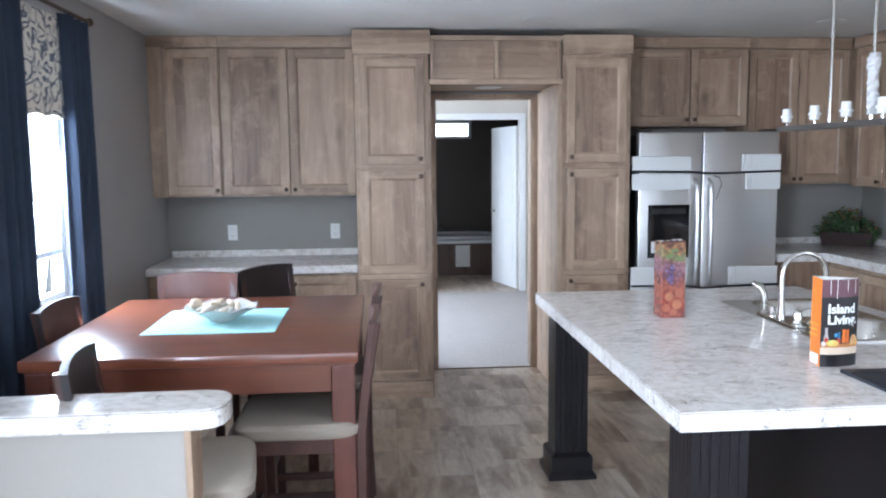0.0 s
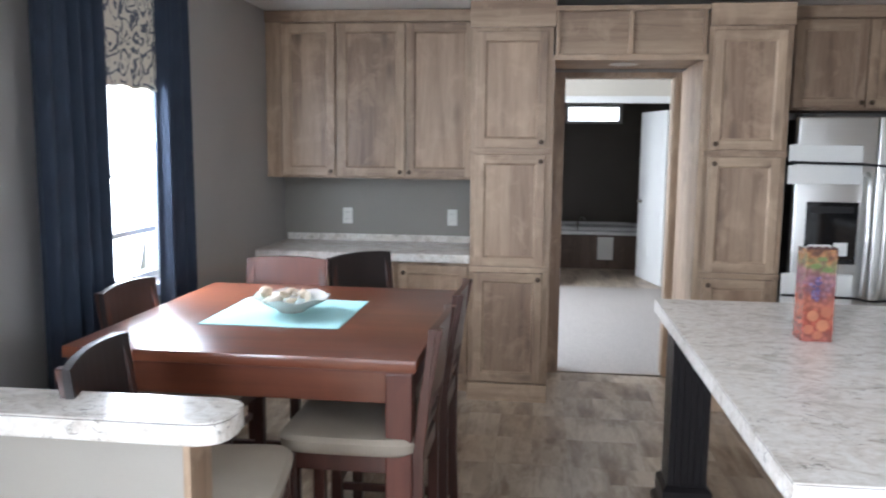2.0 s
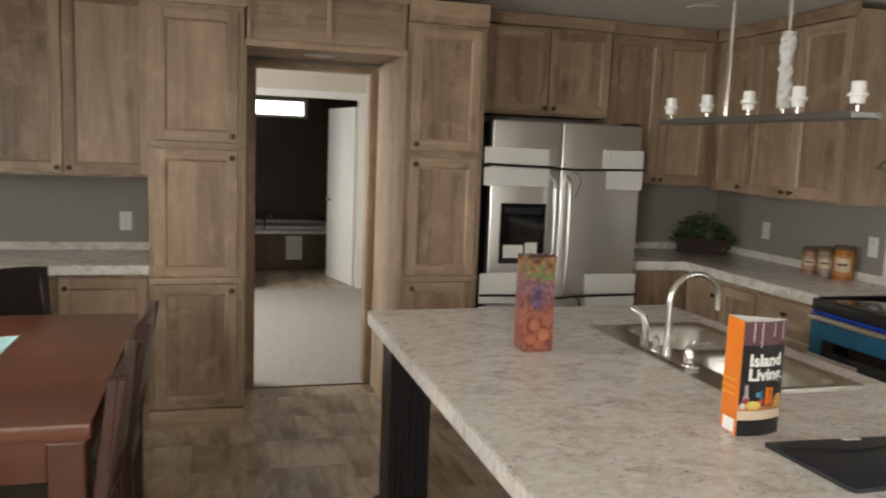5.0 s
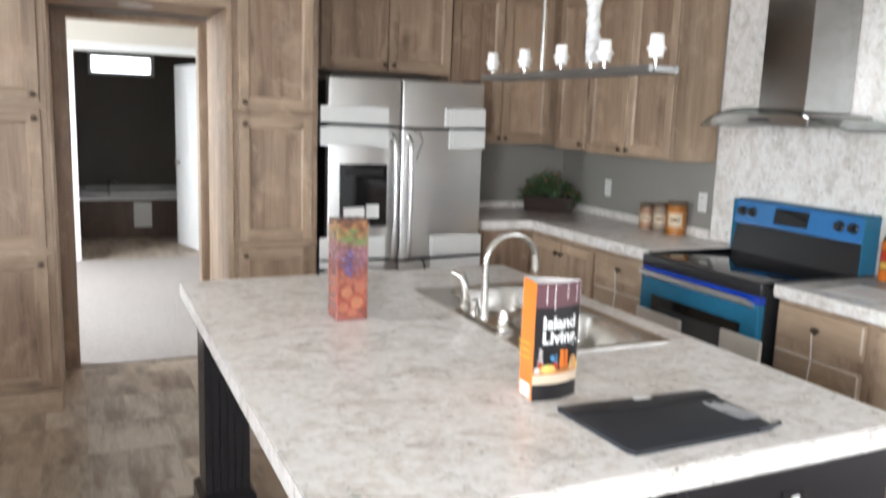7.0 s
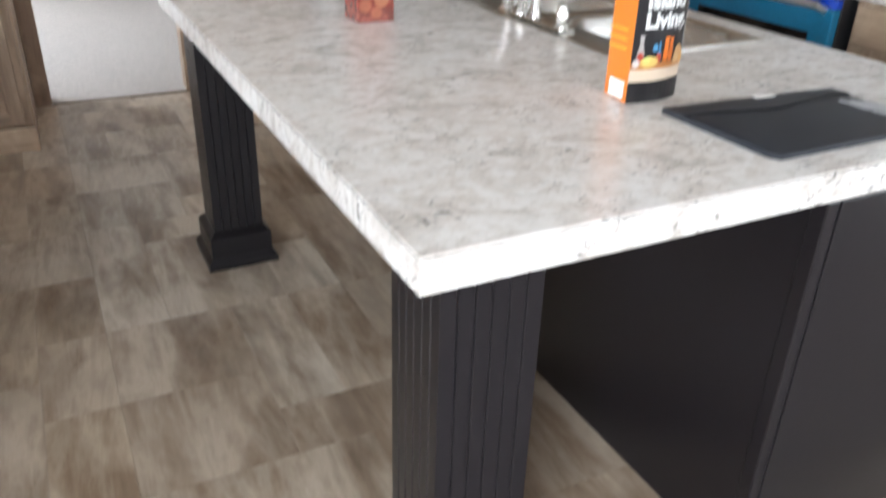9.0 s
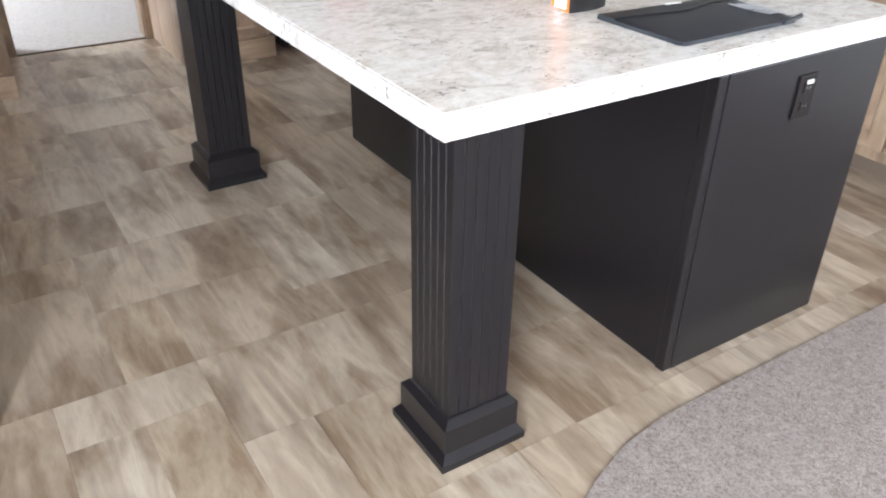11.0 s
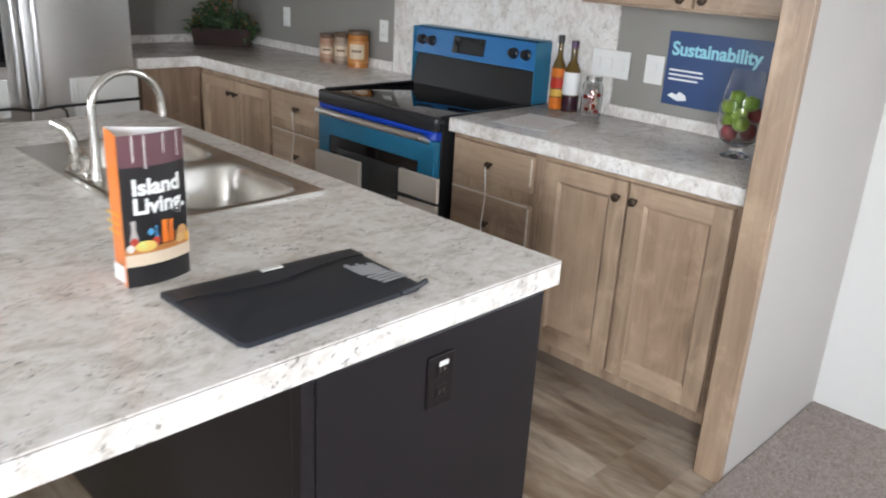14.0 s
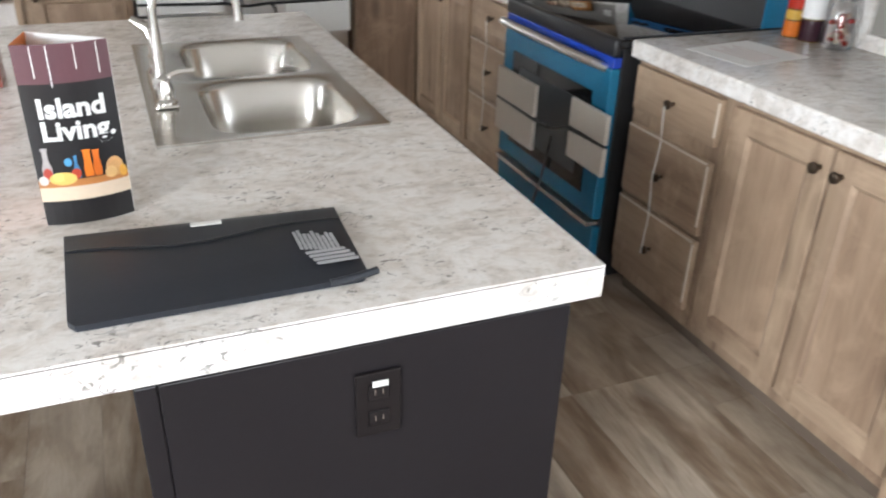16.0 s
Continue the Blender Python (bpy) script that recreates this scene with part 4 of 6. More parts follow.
for y0, y1 in ((RY0 - 0.002, RY0 + 0.04), (RY1 - 0.04, RY1 + 0.002)):
    part("film_flap", block(3.80, 3.91, y0 if y0 < 4 else y1 - 0.006, y0 + 0.006 if y0 < 4 else y1, H + 0.02, H + 0.292, 0.002), teal_film, rg, "loose blue film")
part("film_flap", block(3.836, 3.909, RY0 + 0.004, RY1 - 0.004, H + 0.2935, H + 0.2975, 0.001), teal_film, rg, "loose blue film")
part("front_band", block(3.212, 3.244, RY0 + 0.004, RY1 - 0.004, H - 0.082, H - 0.0455, 0.004), blue_film, rg)
od = part("oven_door", block(3.206, 3.244, RY0 + 0.006, RY1 - 0.006, 0.285, H - 0.084, 0.006), teal_film, rg, "oven door under teal film")
part("window", block(3.2015, 3.2055, RY0 + 0.10, RY1 - 0.10, 0.36, H - 0.18, 0.001), black_glass, od)
part("window_glass", block(3.1995, 3.2013, RY0 + 0.16, RY1 - 0.16, 0.41, H - 0.23, 0.0005), paint("oven_inner_glass", (0.05, 0.055, 0.06), 0.08, relief=0), od)
part("handle", tube([(3.212, RY0 + 0.05, H - 0.088), (3.165, RY0 + 0.055, H - 0.068), (3.160, RY0 + 0.12, H - 0.068), (3.158, 3.945, H - 0.068), (3.160, RY1 - 0.12, H - 0.068), (3.165, RY1 - 0.055, H - 0.068), (3.212, RY1 - 0.05, H - 0.088)], 0.015, 12), steel, od, "", True)
part("drawer", block(3.21, 3.244, RY0 + 0.006, RY1 - 0.006, 0.06, 0.255, 0.005), teal_film, rg, "warming drawer under teal film")
part("drawer_ledge", block(3.19, 3.243, RY0 + 0.02, RY1 - 0.02, 0.257, 0.272, 0.003), steel, rg, "bright steel drawer ledge")
for x in (3.28, 3.85):
    for y in (RY0 + 0.06, RY1 - 0.06):
        part("foot", lathe([(0.001, 0.0), (0.022, 0.0), (0.022, 0.03), (0.012, 0.031), (0.012, 0.042), (0.001, 0.042)], 12, (x, y, 0.0)), black_plastic, rg, "", True)
for y0, y1, low, high in ((3.50, 3.735, 0.475, 0.695), (4.0, 4.33, 0.395, 0.66)):
    mid = (low + high) / 2
    for z0, z1 in ((low, mid - 0.006), (mid + 0.006, high)):
        part("foam_sheet", block(3.178, 3.196, y0, y1, z0, z1, 0.004), foam_tan, rg, "tan packing foam")
for z in (0.542,):
    part("strap", tube([(3.186, 3.50, 0.585), (3.176, 3.735, 0.58), (3.186, 3.87, 0.53), (3.176, 4.0, 0.53), (3.186, 4.33, 0.527)], 0.006, 6), black_plastic, rg, "black packing strap")
part("strap", tube([(3.19, 3.87, 0.50), (3.19, 3.92, 0.30), (3.197, 4.0, 0.12)], 0.004, 6), black_plastic, rg, "black packing strap")
rg.location.x += 0.055

hood = thing("range_hood", "stainless chimney range hood with curved glass canopy", "range hood", (3.75, 3.95, 1.55))
part("chimney", block(3.67, RIGHT - 0.013, 3.783, 4.06, 1.666, CEIL - 0.001, 0.002), hood_steel, hood)
part("housing", block(3.56, RIGHT - 0.013, 3.66, 4.23, 1.605, 1.665, 0.006), hood_steel, hood)
part("button_strip", block(3.556, 3.56, 3.88, 4.01, 1.625, 1.64, 0.001), black_plastic, hood)
bm = bmesh.new()
top = []
for k in range(17):
    u = -1 + k / 8
    y = 3.945 + u * 0.45
    z = 1.69 - 0.095 * u * u + 0.02 * max(0, abs(u) - 0.8)
    xf = 3.50 + 0.12 * u * u
    top.append([(xf, y, z), (RIGHT - 0.014, y, z), (RIGHT - 0.014, y, z - 0.007), (xf, y, z - 0.007)])
loft(bm, top)
part("glass_canopy", bm, smoke_glass, hood, "curved clear glass canopy", True)

# ---- dining corner ----
cap = bmesh.new()
outline = [(LEFT + 0.002, 2.285)]
for k in range(13):
    a = -math.pi / 2 + math.pi * k / 12
    outline.append((-0.345 + 0.07 * math.cos(a), 2.38 + 0.095 * (abs(math.sin(a)) ** 0.6) * (1 if a > 0 else -1)))
outline.append((LEFT + 0.002, 2.475))
loft(cap, [[(x, y, z) for x, y in outline] for z in (0.915, 0.97)])
bmesh.ops.bevel(cap, geom=[e for e in cap.edges if abs(e.verts[0].co.z - e.verts[1].co.z) < 1e-6], offset=0.004, segments=2, affect="EDGES")
structure("wall_knee", block(LEFT, -0.392, 2.33, 2.44, 0, 0.914), paint("cream_knee_wall_paint", (0.34, 0.315, 0.28), 0.5, vary=0.03), "cream painted low wall beside the dining table")
structure("trim_knee_wall", block(-0.391, -0.372, 2.325, 2.445, 0, 0.914, 0.002), oak_v, "pale oak end trim of the low wall")
bt = thing("bar_top", "granite-print bar top with rounded end on the low wall", "countertop", (-0.85, 2.38, 0.915))
part("slab", cap, counter_mat, bt, "", True)
part("edge_seam", tube([(x, y - 0.0004, 0.9655) for x, y in outline[:8]], 0.0009, 5), seam, bt, "thin dark seam along the edge")

TX0, TX1, TY0, TY1, TZ = -1.10, 0.065, 2.965, 4.20, 0.95
tb = thing("dining_table", "square counter-height table in glossy red-brown wood", "table", ((TX0 + TX1) / 2, (TY0 + TY1) / 2, 0))
bm = block(TX0, TX1, TY0, TY1, TZ - 0.04, TZ, 0.006, 2)
part("tabletop", bm, cherry, tb, "", True)
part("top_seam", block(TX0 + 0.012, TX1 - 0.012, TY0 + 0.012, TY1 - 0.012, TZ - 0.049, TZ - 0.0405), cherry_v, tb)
for x0, x1, y0, y1 in ((TX0 + 0.10, TX1 - 0.10, TY0 + 0.03, TY0 + 0.055), (TX0 + 0.10, TX1 - 0.10, TY1 - 0.055, TY1 - 0.03), (TX0 + 0.03, TX0 + 0.055, TY0 + 0.10, TY1 - 0.10), (TX1 - 0.055, TX1 - 0.03, TY0 + 0.10, TY1 - 0.10)):
    part("apron", block(x0, x1, y0, y1, TZ - 0.15, TZ - 0.0495, 0.003), cherry, tb)
for x in (TX0 + 0.015, TX1 - 0.1):
    for y in (TY0 + 0.015, TY1 - 0.1):
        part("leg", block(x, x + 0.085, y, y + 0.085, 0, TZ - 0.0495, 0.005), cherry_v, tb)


# darker than the table wood: the chairs' backlit shade is in the colour
chair_wood = wood("dark_chair_wood", (0.075, 0.026, 0.018), (0.05, 0.017, 0.012), (0.028, 0.01, 0.008), "z", 0.35, 0.3, 1.0, 0.4)


# chair wood taken to near black, as shade on backs turned from the window
black_back = wood("shaded_back_panel", (0.022, 0.013, 0.012), (0.015, 0.010, 0.010), (0.009, 0.007, 0.007), "z", 0.5, 0.0, 1.0, 0.4)


def chair(at, turn, label, back=None):
    """A counter-height chair that looks along its local +y."""
    c = thing("dining_chair", label, "chair", at, "chairs round the dining table")
    c.rotation_euler[2] = radians(turn)
    w, d, s = 0.41, 0.46, 0.645

    def p(name, bm, m, smooth=False):
        ob = mesh_object(name, bm, m, smooth)
        ob.parent = c
        return ob
    rings = []
    for k, (z, g) in enumerate(((s - 0.012, -0.012), (s, 0.0), (s + 0.03, 0.004), (s + 0.045, -0.008), (s + 0.052, -0.05), (s + 0.054, -0.12))):
        rings.append([(x, y, z) for x, y in rounded(0, 0.01, w + 0.045 + g * 2, d + g * 2, 6.5, 36)])
    bm = bmesh.new()
    loft(bm, rings)
    p("seat", bm, seat_cloth, True)
    for x in (-w / 2 + 0.025, w / 2 - 0.025):
        p("leg", block(x - 0.02, x + 0.02, d / 2 - 0.045, d / 2 - 0.005, 0, s - 0.013, 0.004), chair_wood)
        post = bmesh.new()
        loft(post, [[(x + a * 0.017, -d / 2 + off + b * 0.018, z) for a, b in ((-1, -1), (1, -1), (1, 1), (-1, 1))] for off, z in ((0.0, 0), (0.012, 0.3), (0.012, s), (-0.012, 0.85), (-0.046, 1.045))])
        soften(post, 0.003, 1)
        p("leg", post, chair_wood)
        p("rail", block(x - 0.012, x + 0.012, -d / 2 + 0.03, d / 2 - 0.05, s - 0.075, s - 0.014, 0.003), chair_wood)
        p("stretcher", block(x - 0.01, x + 0.01, -d / 2 + 0.03, d / 2 - 0.05, 0.24, 0.27, 0.003), chair_wood)
    p("rail", block(-w / 2 + 0.05, w / 2 - 0.05, d / 2 - 0.037, d / 2 - 0.013, s - 0.075, s - 0.014, 0.003), chair_wood)
    p("rail", block(-w / 2 + 0.05, w / 2 - 0.05, -d / 2 + 0.002, -d / 2 + 0.024, s - 0.075, s - 0.014, 0.003), chair_wood)
    p("footrest", block(-w / 2 + 0.04, w / 2 - 0.04, d / 2 - 0.037, d / 2 - 0.013, 0.26, 0.29, 0.003), chair_wood)
    for z0, z1, y in ((0.82, 1.045, -d / 2 - 0.03), (0.70, 0.74, -d / 2 - 0.004)):
        bm = bmesh.new()
        rings = []
        for k in range(9):
            u = -1 + k / 4
            x = u * (w / 2 - 0.002) if z0 > 0.8 else u * (w / 2 - 0.04)
            bow = -0.02 * (1 - u * u)
            crown = 0.012 * (1 - u * u) if z0 > 0.8 else 0
            lean = -0.012 if z0 > 0.8 else 0
            rings.append([(x, y + bow + 0.022 + 0.012, z0), (x, y + bow + 0.012, z0), (x, y + bow + lean, z1 + crown), (x, y + bow + lean + 0.022, z1 + crown)])
        loft(bm, rings)
        p("back_rail", bm, back or chair_wood)
    for x in (-0.10, 0.0, 0.10):
        p("slat", tube([(x, -d / 2 - 0.002, 0.735), (x, -d / 2 - 0.02, 0.83)], 0.012, 6), chair_wood)
    return c


chair((-0.15, 3.185, 0), 90, "dark red-brown counter chair with beige cushion, tucked in")
chair((-0.14, 3.76, 0), 90, "dark red-brown counter chair with beige cushion, beside its twin")
chair((-0.925, 3.56, 0), -90, "dark red-brown counter chair with beige cushion below the window", black_back)
chair((-0.50, 2.645, 0), -81, "dark counter chair turned sideways behind the low wall", black_back)
chair((-0.80, 4.12, 0), 180, "red-brown counter chair at the far table edge")
chair((-0.271, 4.441, 0), 233.7, "dark red-brown counter chair pushed askew", black_back)

solo("placemat", block(-0.80, -0.275, 3.335, 3.85, TZ + 0.0003, TZ + 0.0035, 0.001, 1), mint, "square mint green woven mat on the dining table", "placemat")
bowl_glass = glass("cut_bowl_glass", (0.86, 0.83, 0.79), 0.18)
bowl_glass.node_tree.nodes["Principled BSDF"].inputs["Transmission Weight"].default_value = 0.55
bowl = lathe([(0.001, 0.001), (0.05, 0.0), (0.055, 0.006), (0.09, 0.025), (0.135, 0.05), (0.152, 0.062), (0.149, 0.063), (0.13, 0.053), (0.085, 0.03), (0.05, 0.012), (0.001, 0.010)], 28, (-0.53, 3.60, TZ + 0.0036))
for v in bowl.verts:
    a = math.atan2(v.co.y - 3.60, v.co.x + 0.53)
    v.co.z += 0.006 * math.sin(a * 7) * max(0, (v.co.z - TZ - 0.03) / 0.03)
solo("glass_bowl", bowl, bowl_glass, "shallow wavy clear glass bowl on the mint mat", "bowl", True)
shell_mat = paint("sea_shell", (0.55, 0.46, 0.34), 0.5, vary=0.25, scale=25)
shell_pale = paint("pale_sea_shell", (0.68, 0.62, 0.53), 0.5, vary=0.15, scale=25)
rs = random.Random(4)
for k in range(13):
    a, r = rs.uniform(0, 6.28), rs.uniform(0.0, 0.10)
    L, R = rs.uniform(0.045, 0.095), rs.uniform(0.012, 0.020)
    bm = bmesh.new()
    rings = []
    for i in range(9):
        u = i / 8
        rr = max(0.001, R * math.sin(math.pi * u ** 0.7) * (1 + 0.12 * math.sin(u * 26)))
        rings.append([(-L / 2 + L * u, rr * math.cos(6.283 * j / 9), rr * 0.8 * math.sin(6.283 * j / 9)) for j in range(9)])
    loft(bm, rings)
    bm.transform(Matrix.Translation((-0.53 + r * math.cos(a), 3.60 + r * math.sin(a), TZ + 0.05 + 0.025 * (1 - r / 0.1) + 0.012 * rs.random())) @ Euler((0, rs.uniform(-0.5, 0.5), rs.uniform(0, 6.28))).to_matrix().to_4x4())
    solo("sea_shell", bm, shell_mat if k % 3 else shell_pale, "small tan sea shell in the glass bowl", "shell", True, "shells in the bowl")
bm = lathe([(0.001, 0), (0.018, 0.006), (0.026, 0.022), (0.022, 0.04), (0.001, 0.05)], 14, (-0.64, 3.62, TZ + 0.05))
solo("sea_shell", bm, shell_mat, "round tan sea shell on the rim of the bowl", "shell", True, "shells in the bowl")

# ---- dining window, curtains and valance ----
w1 = thing("window_1", "white framed dining room window in bright daylight", "window", (LEFT - 0.07, 4.08, WIN[2]))
w1["kind"] = "structure"
y0, y1, z0, z1 = WIN
for a, b, c, d in ((y0, y0 + 0.05, z0, z1), (y1 - 0.05, y1, z0, z1), (y0 + 0.05, y1 - 0.05, z0, z0 + 0.05), (y0 + 0.05, y1 - 0.05, z1 - 0.05, z1), (y0 + 0.05, y1 - 0.05, 1.17, 1.20)):
    part("window_frame", block(LEFT - 0.11, LEFT - 0.05, a + 0.001, b - 0.001, c + 0.001, d - 0.001, 0.003), white_plastic, w1)
ob = part("pane", block(LEFT - 0.085, LEFT - 0.081, y0 + 0.05, y1 - 0.05, z0 + 0.05, z1 - 0.05), clear_glass, w1)
ob.visible_shadow = False
part("window_sill", block(LEFT + 0.001, LEFT + 0.02, y0 - 0.06, y1 + 0.06, z0 - 0.06, z0 - 0.001, 0.003), white_paint, w1)


def curtain(ya, yb, x, za, zb, folds, amp, label, seed):
    """A hanging panel with rounded folds and its own thickness."""
    rr = random.Random(seed)
    ph = [rr.uniform(0, 6.28) for _ in range(3)]
    n, bm = folds * 10, bmesh.new()
    rings = []
    for z in (za, za + (zb - za) * 0.33, za + (zb - za) * 0.66, zb - 0.06, zb):
        g = 1.0 - 0.25 * (z - za) / (zb - za)
        line = []
        for k in range(n + 1):
            u = k / n
            line.append((x + amp * g * (math.sin(2 * math.pi * folds * u + ph[0]) + 0.35 * math.sin(4.7 * math.pi * folds * u / 2 + ph[1])), ya + (yb - ya) * u + 0.008 * math.sin(9 * u + ph[2] + z), z))
        rings.append(line + [(px - 0.004, py, pz) for px, py, pz in reversed(line)])
    loft(bm, rings)
    return solo("curtain", bm, navy_cloth, label, "curtain", True, "curtains at the dining window")


curtain(3.22, 3.65, LEFT + 0.10, 0.06, 2.33, 5, 0.028, "long navy blue curtain beside the bright window", 3)
curtain(4.15, 4.46, LEFT + 0.10, 0.06, 2.33, 4, 0.026, "long narrow navy blue curtain next to the grey wall", 5)
rod = thing("curtain_rod", "dark curtain rod with round finials", "curtain rod", (LEFT + 0.10, 4.0, 2.33))
part("rod", tube([(LEFT + 0.10, 3.17, 2.345), (LEFT + 0.10, 4.50, 2.345)], 0.011, 10), bronze, rod, "", True)
for y in (3.15, 4.52):
    bm = lathe([(0.001, -0.022), (0.014, -0.018), (0.022, 0), (0.014, 0.018), (0.001, 0.022)], 12, (LEFT + 0.10, y, 2.345))
    part("finial", bm, bronze, rod, "", True)
for y in (3.20, 4.48):
    part("bracket", block(LEFT + 0.001, LEFT + 0.10, y - 0.008, y + 0.008, 2.325, 2.333, 0.002), bronze, rod)


def scroll_cloth():
    m, nt, b = material("cream_scroll_print_cloth", 0.85)
    v = coords(nt, (1, 1, 1), False)
    n = nt.nodes.new("ShaderNodeTexNoise")
    n.inputs["Scale"].default_value = 9
    nt.links.new(v, n.inputs["Vector"])
    ad = nt.nodes.new("ShaderNodeVectorMath")
    ad.operation = "MULTIPLY_ADD"
    ad.inputs[1].default_value = (0.14, 0.14, 0.14)
    nt.links.new(n.outputs["Color"], ad.inputs[0])
    nt.links.new(v, ad.inputs[2])
    vo = nt.nodes.new("ShaderNodeTexVoronoi")
    vo.inputs["Scale"].default_value = 11
    nt.links.new(ad.outputs[0], vo.inputs["Vector"])
    w = nt.nodes.new("ShaderNodeMath")
    w.operation, w.inputs[1].default_value = "MULTIPLY", 19.0
    nt.links.new(vo.outputs["Distance"], w.inputs[0])
    s = nt.nodes.new("ShaderNodeMath")
    s.operation = "SINE"
    nt.links.new(w.outputs[0], s.inputs[0])
    col = ramp(nt, s.outputs[0], [(0.35, (0.62, 0.58, 0.50)), (0.62, (0.10, 0.11, 0.14))])
    nt.links.new(col, b.inputs["Base Color"])
    b.inputs["Transmission Weight"].default_value = 0.0
    return m


bm = bmesh.new()
rings = []
for z in (1.852, 1.87, 2.31):
    line = [(LEFT + 0.075 + 0.004 * math.sin(k * 1.7), 3.64 + 0.56 * k / 24, z + (0.006 * math.sin(k * 0.8) if z < 1.9 else 0)) for k in range(25)]
    rings.append(line + [(x - 0.012, y, zz) for x, y, zz in reversed(line)])
loft(bm, rings)
va = thing("valance", "cream valance with dark scroll print above the window", "valance", (LEFT + 0.075, 3.92, 1.85))
part("cloth", bm, scroll_cloth(), va, "", True)
part("hem", tube([(LEFT + 0.070 + 0.004 * math.sin(k * 1.7), 3.64 + 0.56 * k / 24, 1.849 + 0.006 * math.sin(k * 0.8)) for k in range(25)], 0.007, 8), paint("cream_hem", (0.55, 0.50, 0.42), 0.85), va, "plain cream hem", True)
solo("blind_cord", tube([(LEFT + 0.03, 4.17, 1.86), (LEFT + 0.03, 4.175, 1.72), (LEFT + 0.035, 4.20, 1.66), (LEFT + 0.035, 4.205, 1.58), (LEFT + 0.03, 4.18, 1.54), (LEFT + 0.03, 4.17, 1.60)], 0.005, 6), white_plastic, "looped white blind cord at the window edge", "cord", True)

# ---- chandelier ----
CHX = 2.115
ch = thing("chandelier", "unfinished linear chandelier with five white sockets on two rods", "chandelier", (CHX, 3.42, 1.72))
for x in (CHX - 0.045, CHX + 0.045):
    part("bar", block(x - 0.008, x + 0.008, 2.905, 3.92, 1.742, 1.764, 0.002), dark_steel, ch)
for y in (2.913, 3.912):
    part("cross_bar", block(CHX - 0.036, CHX + 0.036, y - 0.008, y + 0.008, 1.744, 1.762, 0.002), dark_steel, ch)
for k in range(5):
    y = 2.945 + k * 0.245
    so = part("socket", lathe([(0.001, 0), (0.02, 0), (0.022, 0.02), (0.028, 0.022), (0.028, 0.03), (0.021, 0.032), (0.02, 0.062), (0.016, 0.064), (0.001, 0.05)], 16, (CHX, y, 1.786)), white_plastic, ch, "white lamp socket", True)
    part("stem", lathe([(0.001, 0), (0.006, 0), (0.006, 0.022), (0.02, 0.023), (0.001, 0.0245)], 10, (CHX, y, 1.7625)), chrome, so, "", True)
    part("cross_bar", block(CHX - 0.036, CHX + 0.036, y - 0.006, y + 0.006, 1.746, 1.7622, 0.002), dark_steel, ch)
for y in (3.26, 3.56):
    part("rod", tube([(CHX, y, 1.762), (CHX, y, CEIL - 0.02)], 0.007, 8), chrome, ch, "", True)
    part("canopy", lathe([(0.001, 0), (0.03, 0), (0.06, 0.012), (0.06, 0.0195), (0.001, 0.0195)], 18, (CHX, y, CEIL - 0.02)), chrome, ch, "", True)
bm = bmesh.new()
rings = []
rw = random.Random(8)
for k in range(22):
    z = 1.785 + k * 0.0115
    rings.append([(CHX + (0.020 + rw.uniform(-0.006, 0.006) + (0.006 if k > 15 else 0)) * math.cos(6.283 * j / 10), 3.26 + (0.020 + rw.uniform(-0.006, 0.006)) * math.sin(6.283 * j / 10), z) for j in range(10)])
loft(bm, rings)
wrap, wnt, wb = material("bubble_wrap", 0.25)
wb.inputs["Transmission Weight"].default_value = 0.45
wb.inputs["Base Color"].default_value = (0.85, 0.84, 0.82, 1)
part("bubble_wrap", bm, wrap, ch, "crumpled clear wrap round the rod")

# ---- ceiling fittings ----
dark_can = paint("downlight_inside", (0.45, 0.44, 0.42), 0.5)
for x, y, z in ((1.165, 5.25, CEIL), (3.08, 5.24, CEIL), (-0.507, 4.61, CEIL), (0.938, 5.90, 2.138)):
    d = thing("downlight", "white recessed downlight, switched off", "ceiling light", (x, y, z), "recessed downlights")
    part("trim_ring", lathe([(0.062, -0.001), (0.088, -0.001), (0.092, -0.006), (0.072, -0.009), (0.062, -0.006)], 28, (x, y, z)), white_plastic, d, "", True)
    part("lens", lathe([(0.001, -0.002), (0.0615, -0.002), (0.06, -0.005), (0.001, -0.006)], 24, (x, y, z)), white_plastic, d, "", True)

